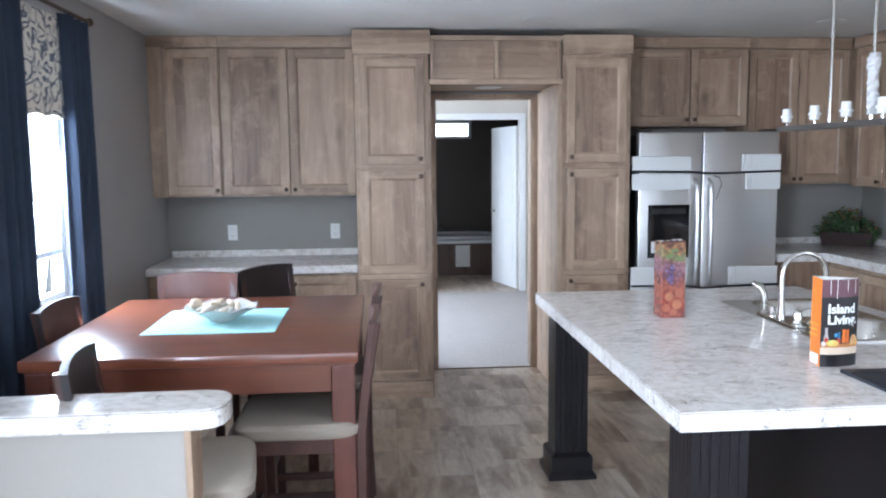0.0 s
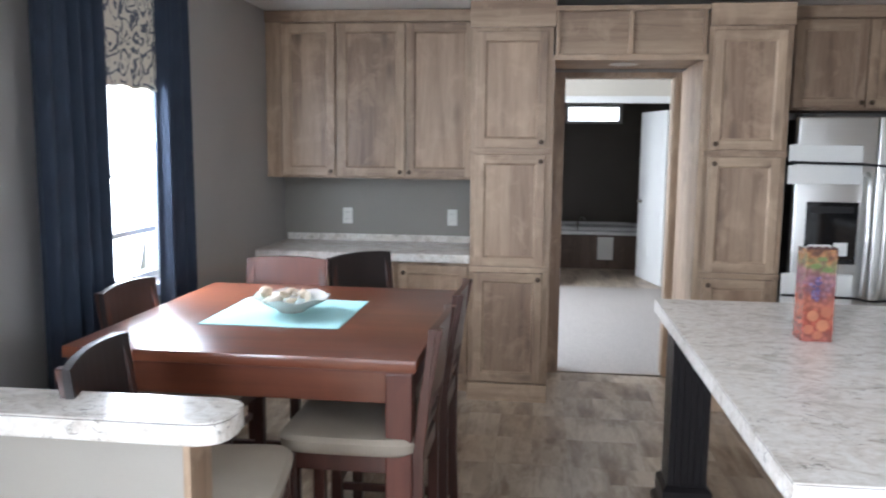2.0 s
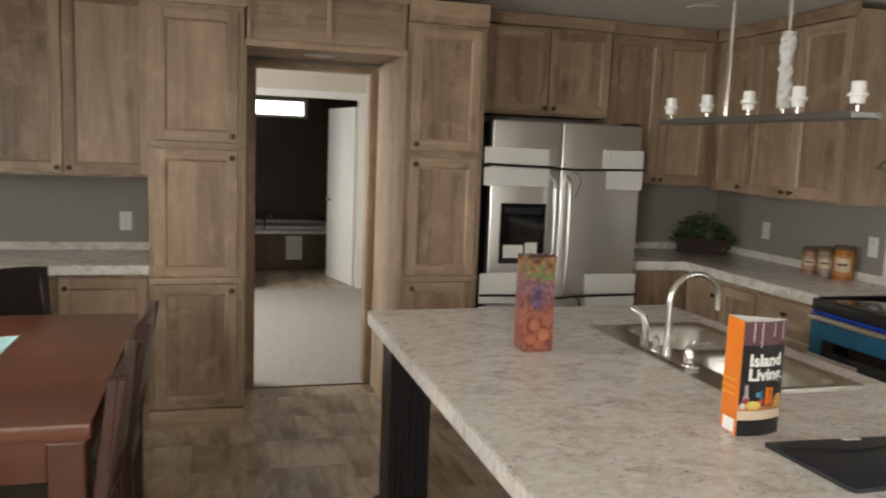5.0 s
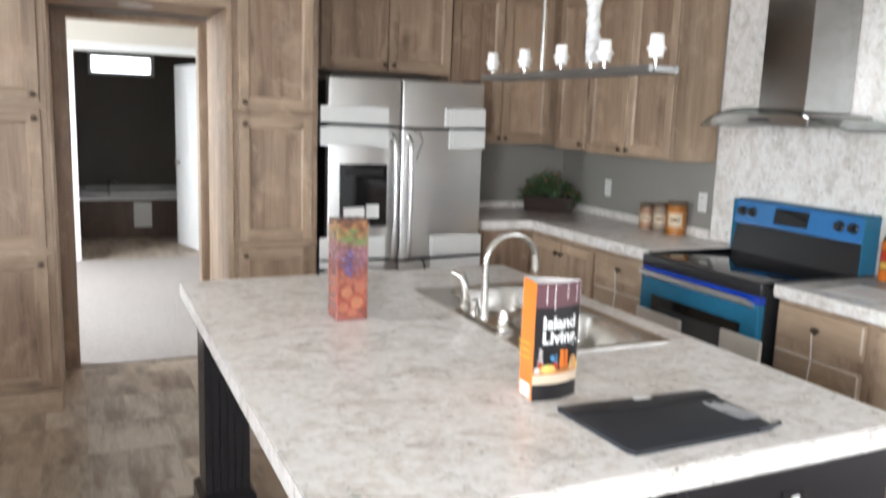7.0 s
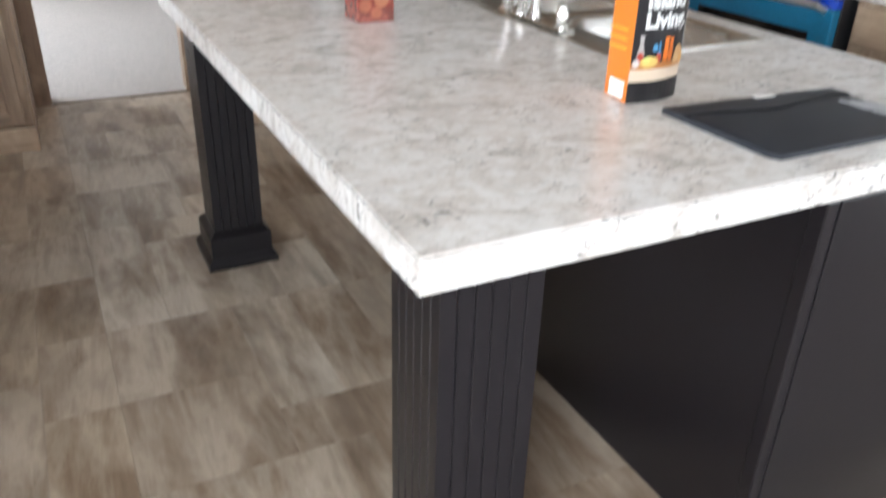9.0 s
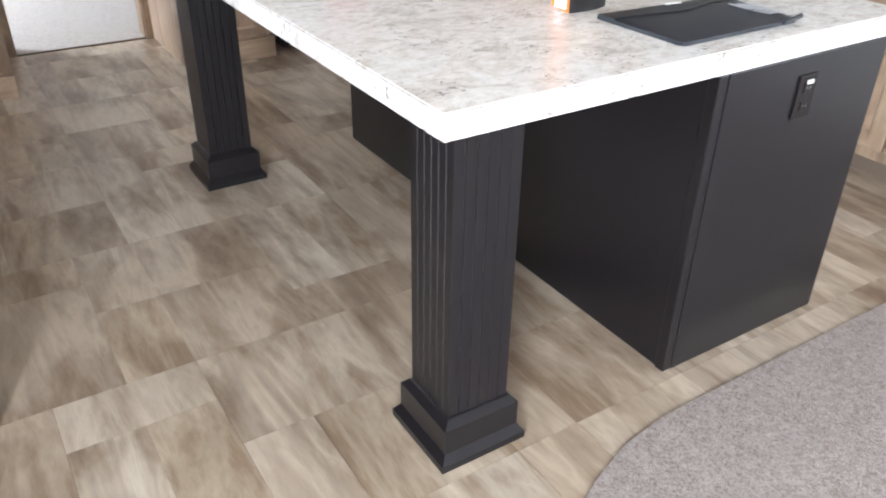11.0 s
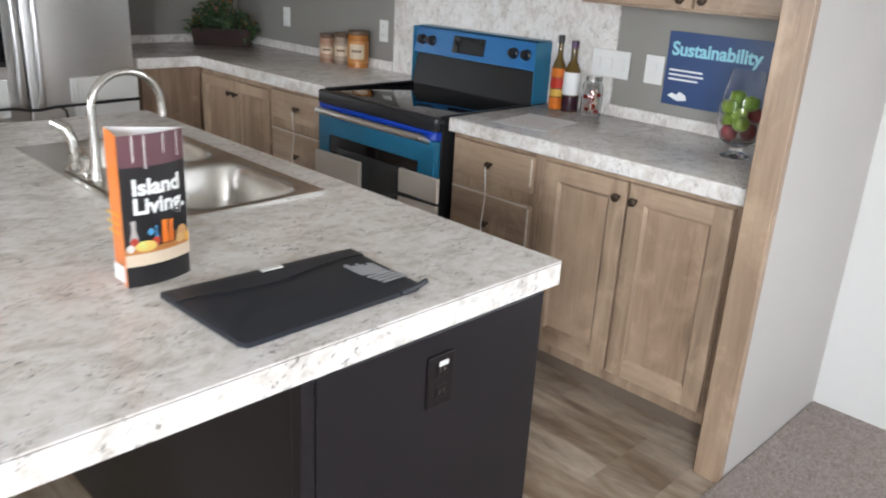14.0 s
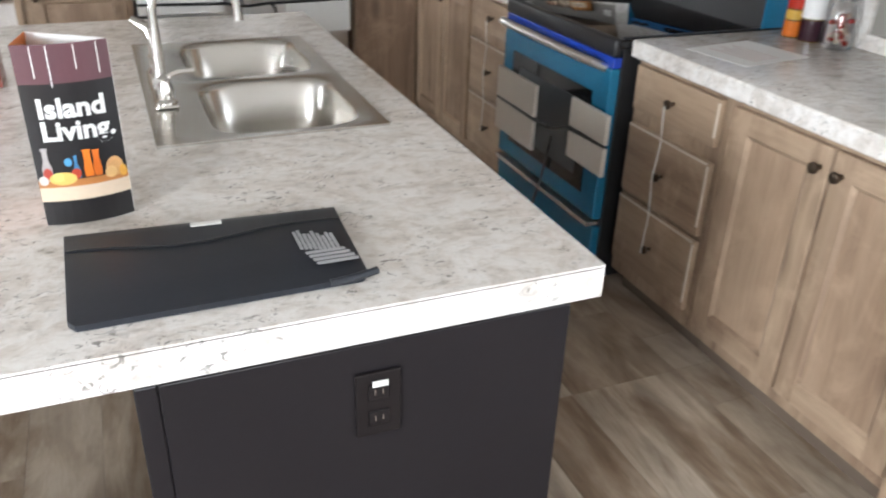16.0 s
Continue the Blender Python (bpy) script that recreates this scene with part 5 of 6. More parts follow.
# ---- things on the island ----


def fruit_print():
    """A box print of grapes, leaves and oranges, laid out by height."""
    m, nt, b = material("fruit_print_card", 0.25)
    v = coords(nt, vary=False)
    sep = nt.nodes.new("ShaderNodeSeparateXYZ")
    nt.links.new(v, sep.inputs[0])
    mr = nt.nodes.new("ShaderNodeMapRange")
    mr.inputs[1].default_value, mr.inputs[2].default_value = H + 0.1, H + 0.44
    wob = noise_tex(nt, v, 26, 4)
    ad = nt.nodes.new("ShaderNodeMath")
    ad.operation, ad.inputs[1].default_value = "MULTIPLY_ADD", 0.2
    nt.links.new(wob, ad.inputs[0])
    nt.links.new(sep.outputs[2], ad.inputs[2])
    nt.links.new(ad.outputs[0], mr.inputs[0])
    band = ramp(nt, mr.outputs[0], [(0.05, (0.30, 0.10, 0.075)), (0.16, (0.30, 0.065, 0.045)), (0.36, (0.34, 0.115, 0.07)), (0.52, (0.25, 0.085, 0.075)), (0.62, (0.22, 0.12, 0.15)), (0.76, (0.26, 0.13, 0.12)), (0.86, (0.20, 0.20, 0.09)), (0.93, (0.34, 0.16, 0.07)), (1.0, (0.16, 0.08, 0.05))])
    vo = nt.nodes.new("ShaderNodeTexVoronoi")
    vo.inputs["Scale"].default_value = 55
    nt.links.new(v, vo.inputs["Vector"])
    col = mix(nt, band, ramp(nt, vo.outputs["Distance"], [(0.1, (1.5, 1.45, 1.5)), (0.75, (0.45, 0.4, 0.45))]), 0.65, "MULTIPLY")
    nt.links.new(col, b.inputs["Base Color"])
    return m


bx = thing("gift_box", "tall glossy carton printed with grapes and oranges", "box", (1.43, 3.60, H))
bm = block(1.375, 1.482, 3.552, 3.652, H, H + 0.335, 0.002)
fruit_card = fruit_print()
fruit_card.node_tree.nodes["Principled BSDF"].inputs["Coat Weight"].default_value = 0.5
part("carton", bm, fruit_card, bx)
bm = bmesh.new()
zig = lambda y: [(1.376 + 0.105 * k / 8, y, H + 0.335 + (0.012 if k % 2 else 0.004)) for k in range(9)]
for y in (3.556,):
    pts = zig(y)
    loft(bm, [[(x, y - 0.001, H + 0.33), (x, y + 0.001, H + 0.33), (x, y + 0.001, z), (x, y - 0.001, z)] for x, _, z in pts])
part("top_flap", bm, paint("dark_red_card", (0.06, 0.02, 0.018), 0.35), bx)
rg2 = random.Random(3)


def print_dot(x, z, rad, mat, name, squash=1.0, lift=0.0):
    bm = lathe([(0.001, 0), (rad, 0), (rad * 0.95, 0.0005), (0.001, 0.0007)], 12)
    bm.transform(Matrix.Translation((x, 3.5518 - lift, z)) @ Matrix.Rotation(radians(90), 4, "X") @ Matrix.Diagonal((1, squash, 1, 1)))
    part(name, bm, mat, bx)


grapes = [paint("printed_grape_%s" % n, c, 0.3, vary=0.2, scale=60) for n, c in (("dark", (0.05, 0.03, 0.10)), ("mid", (0.09, 0.055, 0.17)), ("light", (0.17, 0.12, 0.24)))]
citrus = [paint("printed_citrus_%s" % n, c, 0.3, vary=0.3, scale=50) for n, c in (("a", (0.34, 0.105, 0.055)), ("b", (0.38, 0.14, 0.07)))]
greenery = paint("printed_leaf", (0.13, 0.17, 0.05), 0.3, vary=0.3, scale=50)
for x, z, rad, k in ((1.398, H + 0.045, 0.018, 0), (1.445, H + 0.06, 0.022, 1), (1.41, H + 0.095, 0.020, 1), (1.455, H + 0.11, 0.019, 0), (1.43, H + 0.025, 0.016, 0)):
    print_dot(x, z, rad, citrus[k], "printed_orange")
for k in range(26):
    u = rg2.random()
    print_dot(1.392 + 0.040 * rg2.random() * (1 - 0.5 * u) + 0.01 * u, H + 0.235 - 0.085 * u, rg2.uniform(0.0045, 0.0068), grapes[k % 3], "printed_grape", 1.0, 0.0007)
for x, z, rad, sq in ((1.41, H + 0.275, 0.020, 0.5), (1.45, H + 0.262, 0.022, 0.45), (1.43, H + 0.30, 0.018, 0.4)):
    print_dot(x, z, rad, greenery, "printed_leaf", sq, 0.0004)

# three-sided display card
A, B, C = Vector((1.606, 2.688)), Vector((1.742, 2.702)), Vector((1.622, 2.778))
orange = paint("orange_card", (0.78, 0.20, 0.02), 0.3, vary=0.05)
ink = paint("black_ink_card", (0.012, 0.011, 0.012), 0.3)
mauve = paint("mauve_card", (0.115, 0.05, 0.06), 0.3)
board = paint("cream_board_card", (0.60, 0.48, 0.36), 0.3)
plank = paint("printed_plank", (0.42, 0.17, 0.05), 0.3, vary=0.2, scale=40)
white_ink = paint("white_ink", (0.80, 0.80, 0.78), 0.35)
cd = thing("display_card", "three-sided display card reading Island Living on the island", "sign", (1.66, 2.72, H))
nrm = Vector((B - A)).orthogonal().normalized()
nrm = nrm if nrm.y < 0 else -nrm


def curved(z0, z1, lift=0.0, u0=0.0, u1=1.0, n=10):
    """A strip of the bowed front of the card."""
    bm = bmesh.new()
    line = []
    for k in range(n + 1):
        u = u0 + (u1 - u0) * k / n
        q = A.lerp(B, u) + nrm * (0.014 * 4 * u * (1 - u) + lift)
        line.append(q)
    rings = [[(q.x, q.y, z) for q in line] + [(q.x - nrm.x * 0.0007, q.y - nrm.y * 0.0007, z) for q in reversed(line)] for z in (z0, z1)]
    loft(bm, rings)
    return bm


for name, za, zb, m in (("foot_band", 0.0, 0.042, ink), ("board_band", 0.042, 0.066, board), ("plank_band", 0.066, 0.078, plank), ("black_band", 0.078, 0.235, ink), ("mauve_band", 0.235, 0.295, mauve)):
    part(name, curved(H + za, H + zb), m, cd)
for p0, p1, m in ((A, C, orange), (C, B, paper_mat)):
    d = (p1 - p0)
    nn = Vector((d.y, -d.x)).normalized() * 0.0006
    bm = bmesh.new()
    loft(bm, [[(p0.x, p0.y, z), (p1.x, p1.y, z), (p1.x + nn.x, p1.y + nn.y, z), (p0.x + nn.x, p0.y + nn.y, z)] for z in (H, H + 0.295)])
    part("card_side", bm, m, cd)
for u, dz in ((0.18, 0.05), (0.34, 0.065), (0.62, 0.04), (0.86, 0.05)):
    part("drip_line", curved(H + 0.295 - dz, H + 0.293, 0.0006, u, u + 0.012, 2), white_ink, cd)


def printed_shape(points, lift, col):
    """A flat printed shape on the bowed front, from (share across, height) points."""
    bm = bmesh.new()
    rings = []
    for extra in (0.0, 0.0003):
        ring = []
        for u, z in points:
            q = A.lerp(B, u) + nrm * (0.014 * 4 * u * (1 - u) + lift + extra)
            ring.append((q.x, q.y, H + z))
        rings.append(ring)
    loft(bm, rings)
    part("printed_food", bm, paint("printed_food_colour", col, 0.3, vary=0.3, scale=70), cd)


def oval(u, z, ru, rz, lift, col):
    printed_shape([(u + ru * math.cos(2 * math.pi * k / 14), z + rz * math.sin(2 * math.pi * k / 14)) for k in range(14)], lift, col)


def flask(u, z0, z1, wide, neck, lift, col):
    h = z1 - z0
    half = ((wide * 0.85, 0), (wide, 0.12), (wide, 0.38), (neck, 0.62), (neck, 0.9), (neck * 1.35, 1))
    printed_shape([(u + a, z0 + h * f) for a, f in half] + [(u - a, z0 + h * f) for a, f in reversed(half)], lift, col)


flask(0.12, 0.078, 0.133, 0.055, 0.028, 0.0008, (0.36, 0.33, 0.32))
oval(0.12, 0.090, 0.050, 0.010, 0.0012, (0.42, 0.05, 0.03))
flask(0.43, 0.080, 0.118, 0.04, 0.016, 0.0008, (0.06, 0.20, 0.38))
oval(0.35, 0.108, 0.045, 0.007, 0.0010, (0.08, 0.28, 0.50))
oval(0.42, 0.088, 0.055, 0.009, 0.0012, (0.48, 0.06, 0.03))
flask(0.56, 0.080, 0.126, 0.048, 0.038, 0.0009, (0.72, 0.18, 0.02))
flask(0.66, 0.080, 0.124, 0.045, 0.034, 0.0013, (0.66, 0.15, 0.02))
oval(0.27, 0.081, 0.15, 0.011, 0.0016, (0.74, 0.52, 0.14))
oval(0.22, 0.084, 0.06, 0.008, 0.0020, (0.62, 0.62, 0.18))
oval(0.85, 0.090, 0.10, 0.017, 0.0016, (0.58, 0.32, 0.13))
oval(0.80, 0.082, 0.07, 0.010, 0.0020, (0.68, 0.42, 0.18))
oval(0.94, 0.080, 0.045, 0.010, 0.0022, (0.70, 0.36, 0.06))
oval(0.06, 0.079, 0.05, 0.008, 0.0020, (0.62, 0.58, 0.54))
ob = writing("lettering", "Island\nLiving.", 0.043, Matrix(), white_ink, cd)
me = bpy.data.meshes.new_from_object(ob.evaluated_get(bpy.context.evaluated_depsgraph_get()))
bpy.data.objects.remove(ob)
wide = max(v.co.x for v in me.vertices)
for v in me.vertices:
    u = 0.13 + 0.80 * v.co.x / wide
    q = A.lerp(B, u) + nrm * (0.014 * 4 * u * (1 - u) + 0.0009 + v.co.z)
    v.co = (q.x, q.y, H + 0.182 + v.co.y)
me.name = "lettering"
letters = new("lettering", me)
letters.parent = cd
letters.matrix_parent_inverse = Matrix.Translation(-Vector(cd.location))
bm = bmesh.new()
for k in range(3):
    z = H + 0.10 + 0.018 * k
    f, g = A.lerp(C, 0.25), A.lerp(C, 0.85)
    cuboid(bm, f.x - 0.0015, f.x - 0.0007, f.y, g.y, z, z + 0.004)
part("text_bars", bm, paint("yellow_ink", (0.80, 0.45, 0.05), 0.35), cd)
part("white_patch", block(1.6055, 1.6068, 2.70, 2.745, H + 0.006, H + 0.04), white_ink, cd)

# black document folder
fo = thing("document_folder", "flat black plastic document folder with flap and label", "folder", (1.85, 2.47, H))
folder_mat = paint("black_folder_plastic", (0.015, 0.0175, 0.024), 0.42, vary=0.2, scale=8, relief=0.1)
FC = [(1.640, 2.335), (2.050, 2.340), (2.062, 2.585), (1.632, 2.610)]


def folder_sheet(z0, z1, ua, ub, va, vb, puff=0.0, wave=None, n=48):
    """A sheet over part of the folder's outline, slightly pillowed."""
    bm = bmesh.new()
    p = [Vector(c) for c in FC]

    def at(u, v):
        e = min(u, 1 - u) / 0.035
        cut = 0.06 * (1 - math.sqrt(1 - (1 - e) ** 2)) if e < 1 else 0.0
        v = cut + v * (1 - cut)
        return p[0].lerp(p[1], u).lerp(p[3].lerp(p[2], u), v)
    rows = []
    for i in range(n + 1):
        u = ua + (ub - ua) * i / n
        v0 = va + (wave(u) if wave else 0)
        col = []
        for j in range(7):
            v = v0 + (vb - v0) * j / 6
            q = at(u, v)
            h = puff * (math.sin(math.pi * u) ** 0.4) * (math.sin(math.pi * min(1, max(0, v))) ** 0.5)
            col.append((q.x, q.y, z1 + h))
        rows.append(col + [(col[-1][0], col[-1][1], z0), (col[0][0], col[0][1], z0)])
    loft(bm, rows)
    return bm


part("pocket", folder_sheet(H + 0.0005, H + 0.010, 0, 1, 0, 1, 0.0105), folder_mat, fo, "", True)
part("flap", folder_sheet(H + 0.010, H + 0.0125, 0.002, 0.998, 0.80, 1.0, 0.0108, lambda u: -0.16 * math.exp(-((u - 0.42) / 0.28) ** 2)), folder_mat, fo, "", True)
edge = []
for k in range(25):
    u = 0.01 + 0.98 * k / 24
    v = 0.80 - 0.16 * math.exp(-((u - 0.42) / 0.28) ** 2)
    q = Vector(FC[0]).lerp(Vector(FC[1]), u).lerp(Vector(FC[3]).lerp(Vector(FC[2]), u), v)
    edge.append((q.x, q.y, H + 0.0115 + 0.0109 * math.sin(math.pi * u) ** 0.4 * math.sin(math.pi * v) ** 0.5))
part("flap_edge", tube(edge, 0.0017, 6), black_plastic, fo, "", True)
part("curled_corner", tube([(1.99, 2.337, H + 0.009), (2.03, 2.338, H + 0.012), (2.063, 2.343, H + 0.015)], 0.006, 8), folder_mat, fo, "", True)
m = Matrix.Translation((1.845, 2.565, H + 0.0225)) @ Matrix.Rotation(radians(-3), 4, "Z")
bm = block(-0.024, 0.024, -0.007, 0.007, 0, 0.002, 0.0008)
bm.transform(m)
part("label_plate", bm, white_plastic, fo, "small white label plate")
silver = paint("silver_print", (0.42, 0.42, 0.43), 0.4, 0.3)
for k in range(9):
    part("printed_bar", block(1.968 + 0.0068 * k, 1.973 + 0.0068 * k, 2.43 - 0.002 * k, 2.492 - 0.003 * k + 0.008 * math.sin(k * 1.9), H + 0.0212, H + 0.0220), silver, fo, "silver printed bar")
for k in range(4):
    part("printed_bar", block(1.982 - 0.003 * k, 2.046 - 0.004 * k, 2.378 + 0.012 * k, 2.386 + 0.012 * k, H + 0.0200, H + 0.0208), silver, fo, "silver printed bar")

# ---- things on the side counters ----
cream_label = paint("cream_label_paper", (0.56, 0.44, 0.30), 0.5, vary=0.12, scale=60)
brown_ink = paint("brown_label_ink", (0.12, 0.06, 0.035), 0.5)
tin_labels = [(0.34, 0.19, 0.12), (0.30, 0.22, 0.16), (0.42, 0.16, 0.03)]
for (x, y, r, h), col in zip(((3.88, 5.09, 0.048, 0.15), (3.895, 4.975, 0.050, 0.165), (3.90, 4.84, 0.058, 0.19)), tin_labels):
    cn = thing("canister", "glass storage canister with a printed label", "canister", (x, y, KH), "storage canisters")
    part("jar", lathe([(0.001, 0), (r, 0), (r, 0.004), (r, h - 0.02), (r * 0.93, h - 0.012), (r * 0.001, h - 0.011)], 24, (x, y, KH)), paint("canister_contents", tuple(c * 0.8 for c in col), 0.25, vary=0.3, scale=40), cn, "", True)
    part("label_band", lathe([(r + 0.0006, 0.025), (r + 0.0012, 0.025), (r + 0.0012, h - 0.045), (r + 0.0006, h - 0.045)], 24, (x, y, KH)), paint("canister_label", col, 0.4, vary=0.3, scale=25), cn, "", True)
    bm = bmesh.new()
    arc = [radians(175 + 9 * k) for k in range(11)]
    loft(bm, [[(x + (r + e) * math.cos(a), y + (r + e) * math.sin(a), KH + z) for e, z in ((0.0013, 0.05), (0.0018, 0.05), (0.0018, h - 0.06), (0.0013, h - 0.06))] for a in arc])
    part("paper_label", bm, cream_label, cn, "cream printed label", True)
    bm = bmesh.new()
    loft(bm, [[(x + (r + e) * math.cos(a), y + (r + e) * math.sin(a), KH + z) for e, z in ((0.0019, h * 0.45), (0.0023, h * 0.45), (0.0023, h * 0.52), (0.0019, h * 0.52))] for a in arc[2:9]])
    part("printed_bar", bm, brown_ink, cn)
    part("lid", lathe([(0.001, 0), (r * 0.96, 0), (r * 1.02, 0.004), (r * 1.02, 0.016), (r * 0.97, 0.02), (0.001, 0.02)], 24, (x, y, KH + h - 0.0105)), paint("brown_lid", (0.10, 0.055, 0.03), 0.4), cn, "", True)

# planter with leaves
pl = thing("planter", "dark wooden trough with green leaves and orange blooms", "plant", (3.73, 6.01, KH))
m = Matrix.Translation((3.73, 6.01, KH)) @ Matrix.Rotation(radians(-36), 4, "Z")
bm = bmesh.new()
loft(bm, [[(sx * (0.17 + g), sy * (0.065 + g), z) for sx, sy in ((-1, -1), (1, -1), (1, 1), (-1, 1))] for g, z in ((0, 0), (0.012, 0.11), (0.006, 0.11), (-0.002, 0.09))])
soften(bm, 0.003, 1)
bm.transform(m)
part("trough", bm, wood("dark_trough_wood", (0.045, 0.019, 0.012), (0.032, 0.013, 0.009), (0.018, 0.008, 0.006), "x", 0.75), pl)
rp = random.Random(11)
greens = [paint("leaf_green_a", (0.035, 0.075, 0.028), 0.5, vary=0.3, scale=30), paint("leaf_green_b", (0.06, 0.11, 0.035), 0.5, vary=0.3, scale=30)]
rust = paint("rust_bloom", (0.42, 0.13, 0.04), 0.6, vary=0.3, scale=40)
tufts = [bmesh.new(), bmesh.new(), bmesh.new()]
for k in range(460):
    which = 2 if k % 9 == 0 else k % 2
    ux, uy = rp.uniform(-0.2, 0.2), rp.uniform(-0.09, 0.09)
    zz = rp.uniform(0.08, 0.25) * (1 - (abs(ux) / 0.2) ** 2 * 0.5) + (0.05 * rp.random() if ux < 0.05 else 0.0) + (0.035 if which == 2 else 0)
    L, W = (rp.uniform(0.03, 0.065), rp.uniform(0.009, 0.016)) if which < 2 else (rp.uniform(0.018, 0.03), 0.008)
    mm = m @ Matrix.Translation((ux, uy, zz)) @ Euler((rp.uniform(-0.9, 0.9), rp.uniform(-0.9, 0.9), rp.uniform(0, 6.28))).to_matrix().to_4x4()
    v = [tufts[which].verts.new(mm @ Vector(p)) for p in ((0, 0, 0), (L * 0.4, -W, 0.004), (L, 0, -0.006), (L * 0.4, W, 0.004))]
    tufts[which].faces.new(v[:3])
    tufts[which].faces.new((v[0], v[2], v[3]))
for bm, mt, nm in zip(tufts, (*greens, rust), ("leaves", "leaves", "blooms")):
    ob = part(nm, bm, mt, pl)
    ob["kind"] = "stuff"
for k in range(14):
    ux, uy = rp.uniform(-0.14, 0.14), rp.uniform(-0.05, 0.05)
    a = m @ Vector((ux, uy, 0.09))
    b = m @ Vector((ux * 1.25, uy * 1.4, rp.uniform(0.17, 0.25)))
    part("stem", tube([a, a.lerp(b, 0.5) + Vector((0.01, 0, 0)), b], 0.003, 5), greens[0], pl)

# bottles, jar, paper, poster, fruit vase
def bottle(x, y, h, r, colours, label, cap_col):
    b = thing("bottle", label, "bottle", (x, y, KH), "bottles by the range")
    prof = [(0.001, 0), (r, 0), (r, h * 0.55), (r * 0.85, h * 0.62), (r * 0.42, h * 0.72), (r * 0.38, h * 0.9), (r * 0.44, h * 0.905), (r * 0.44, h * 0.93), (0.001, h * 0.93)]
    part("bottle_body", lathe(prof, 20, (x, y, KH)), colours[0], b, "", True)
    for k, (a, c, mt) in enumerate(colours[1]):
        part("band", lathe([(r + 0.0004, a), (r + 0.001, a), (r + 0.001, c), (r + 0.0004, c)], 20, (x, y, KH)), mt, b, "", True)
    part("cap", lathe([(0.001, 0), (r * 0.47, 0), (r * 0.47, h * 0.1), (0.001, h * 0.1)], 16, (x, y, KH + h * 0.9005)), paint("bottle_cap", cap_col, 0.35), b, "", True)


oil = paint("olive_glass", (0.10, 0.06, 0.012), 0.08, relief=0)
ochre = paint("pickled_orange", (0.55, 0.14, 0.015), 0.12, vary=0.3, scale=40, relief=0)
red_pep = paint("pickled_red", (0.40, 0.03, 0.015), 0.12, vary=0.3, scale=40, relief=0)
yel = paint("pickled_yellow", (0.55, 0.33, 0.06), 0.12, vary=0.3, scale=40, relief=0)
bottle(3.878, 3.428, 0.318, 0.03, (oil, [(0.005, 0.055, ochre), (0.06, 0.09, yel), (0.095, 0.14, red_pep), (0.143, 0.18, ochre)]), "slim bottle of layered pickled peppers", (0.02, 0.018, 0.015))
bottle(3.89, 3.362, 0.30, 0.036, (oil, [(0.075, 0.17, paper_mat), (0.004, 0.07, paint("dark_wine", (0.03, 0.008, 0.015), 0.1, relief=0))]), "dark green bottle with a white label", (0.07, 0.02, 0.06))
jr = thing("glass_jar", "small glass jar of pink and red candies", "jar", (3.90, 3.256, KH))
part("jar", lathe([(0.001, 0.0), (0.042, 0.0), (0.045, 0.01), (0.045, 0.12), (0.036, 0.14), (0.036, 0.15), (0.034, 0.15), (0.034, 0.139), (0.042, 0.118), (0.042, 0.012), (0.001, 0.008)], 22, (3.90, 3.256, KH)), clear_glass, jr, "", True)
part("lid", lathe([(0.001, 0), (0.039, 0), (0.039, 0.018), (0.001, 0.02)], 20, (3.90, 3.256, KH + 0.1505)), chrome, jr, "", True)
rc = random.Random(6)
for k in range(26):
    a, r, z = rc.uniform(0, 6.28), rc.uniform(0, 0.03), KH + 0.02 + 0.085 * k / 26
    bm = lathe([(0.001, -0.009), (0.008, -0.006), (0.011, 0), (0.008, 0.006), (0.001, 0.009)], 8, (3.90 + r * math.cos(a), 3.256 + r * math.sin(a), z))
    part("candy", bm, (red_pep, board, paint("pink_candy", (0.6, 0.25, 0.22), 0.4))[k % 3], jr, "", True)

sh = thing("paper_sheet", "white printed sheet lying on the counter beside the range", "paper", (3.5, 3.2, KH))
bm = block(-0.14, 0.14, -0.12, 0.12, 0.0005, 0.0015)
bm.transform(Matrix.Translation((3.56, 3.275, KH)) @ Matrix.Rotation(radians(8), 4, "Z"))
part("sheet", bm, paper_mat, sh)
bm = bmesh.new()
for k in range(5):
    cuboid(bm, -0.07 + 0.025 * k, -0.062 + 0.025 * k, -0.09, 0.09 - 0.03 * (k % 2), 0.0017, 0.0021)
bm.transform(Matrix.Translation((3.56, 3.275, KH)) @ Matrix.Rotation(radians(8), 4, "Z"))
part("printed_bars", bm, paint("grey_pink_ink", (0.55, 0.45, 0.43), 0.6), sh)

po = thing("poster", "dark blue poster headed Sustainability on the wall", "poster", (RIGHT, 2.70, 1.03))
part("board", block(RIGHT - 0.008, RIGHT - 0.003, 2.42, 2.974, 1.03, 1.318, 0.001), paint("navy_poster", (0.028, 0.06, 0.16), 0.35, vary=0.06), po)
aqua = paint("aqua_ink", (0.30, 0.62, 0.70), 0.4)
turned = Matrix.Rotation(radians(-90), 4, "Z") @ Matrix.Rotation(radians(90), 4, "X")
writing("lettering", "Sustainability", 0.072, Matrix.Translation((RIGHT - 0.0085, 2.955, 1.228)) @ turned, aqua, po)
bm = bmesh.new()
for k, L in enumerate((0.145, 0.15, 0.13)):
    cuboid(bm, RIGHT - 0.0092, RIGHT - 0.0082, 2.955 - L, 2.955, 1.165 - k * 0.018, 1.172 - k * 0.018)
part("text_bars", bm, white_ink, po)
bm = bmesh.new()
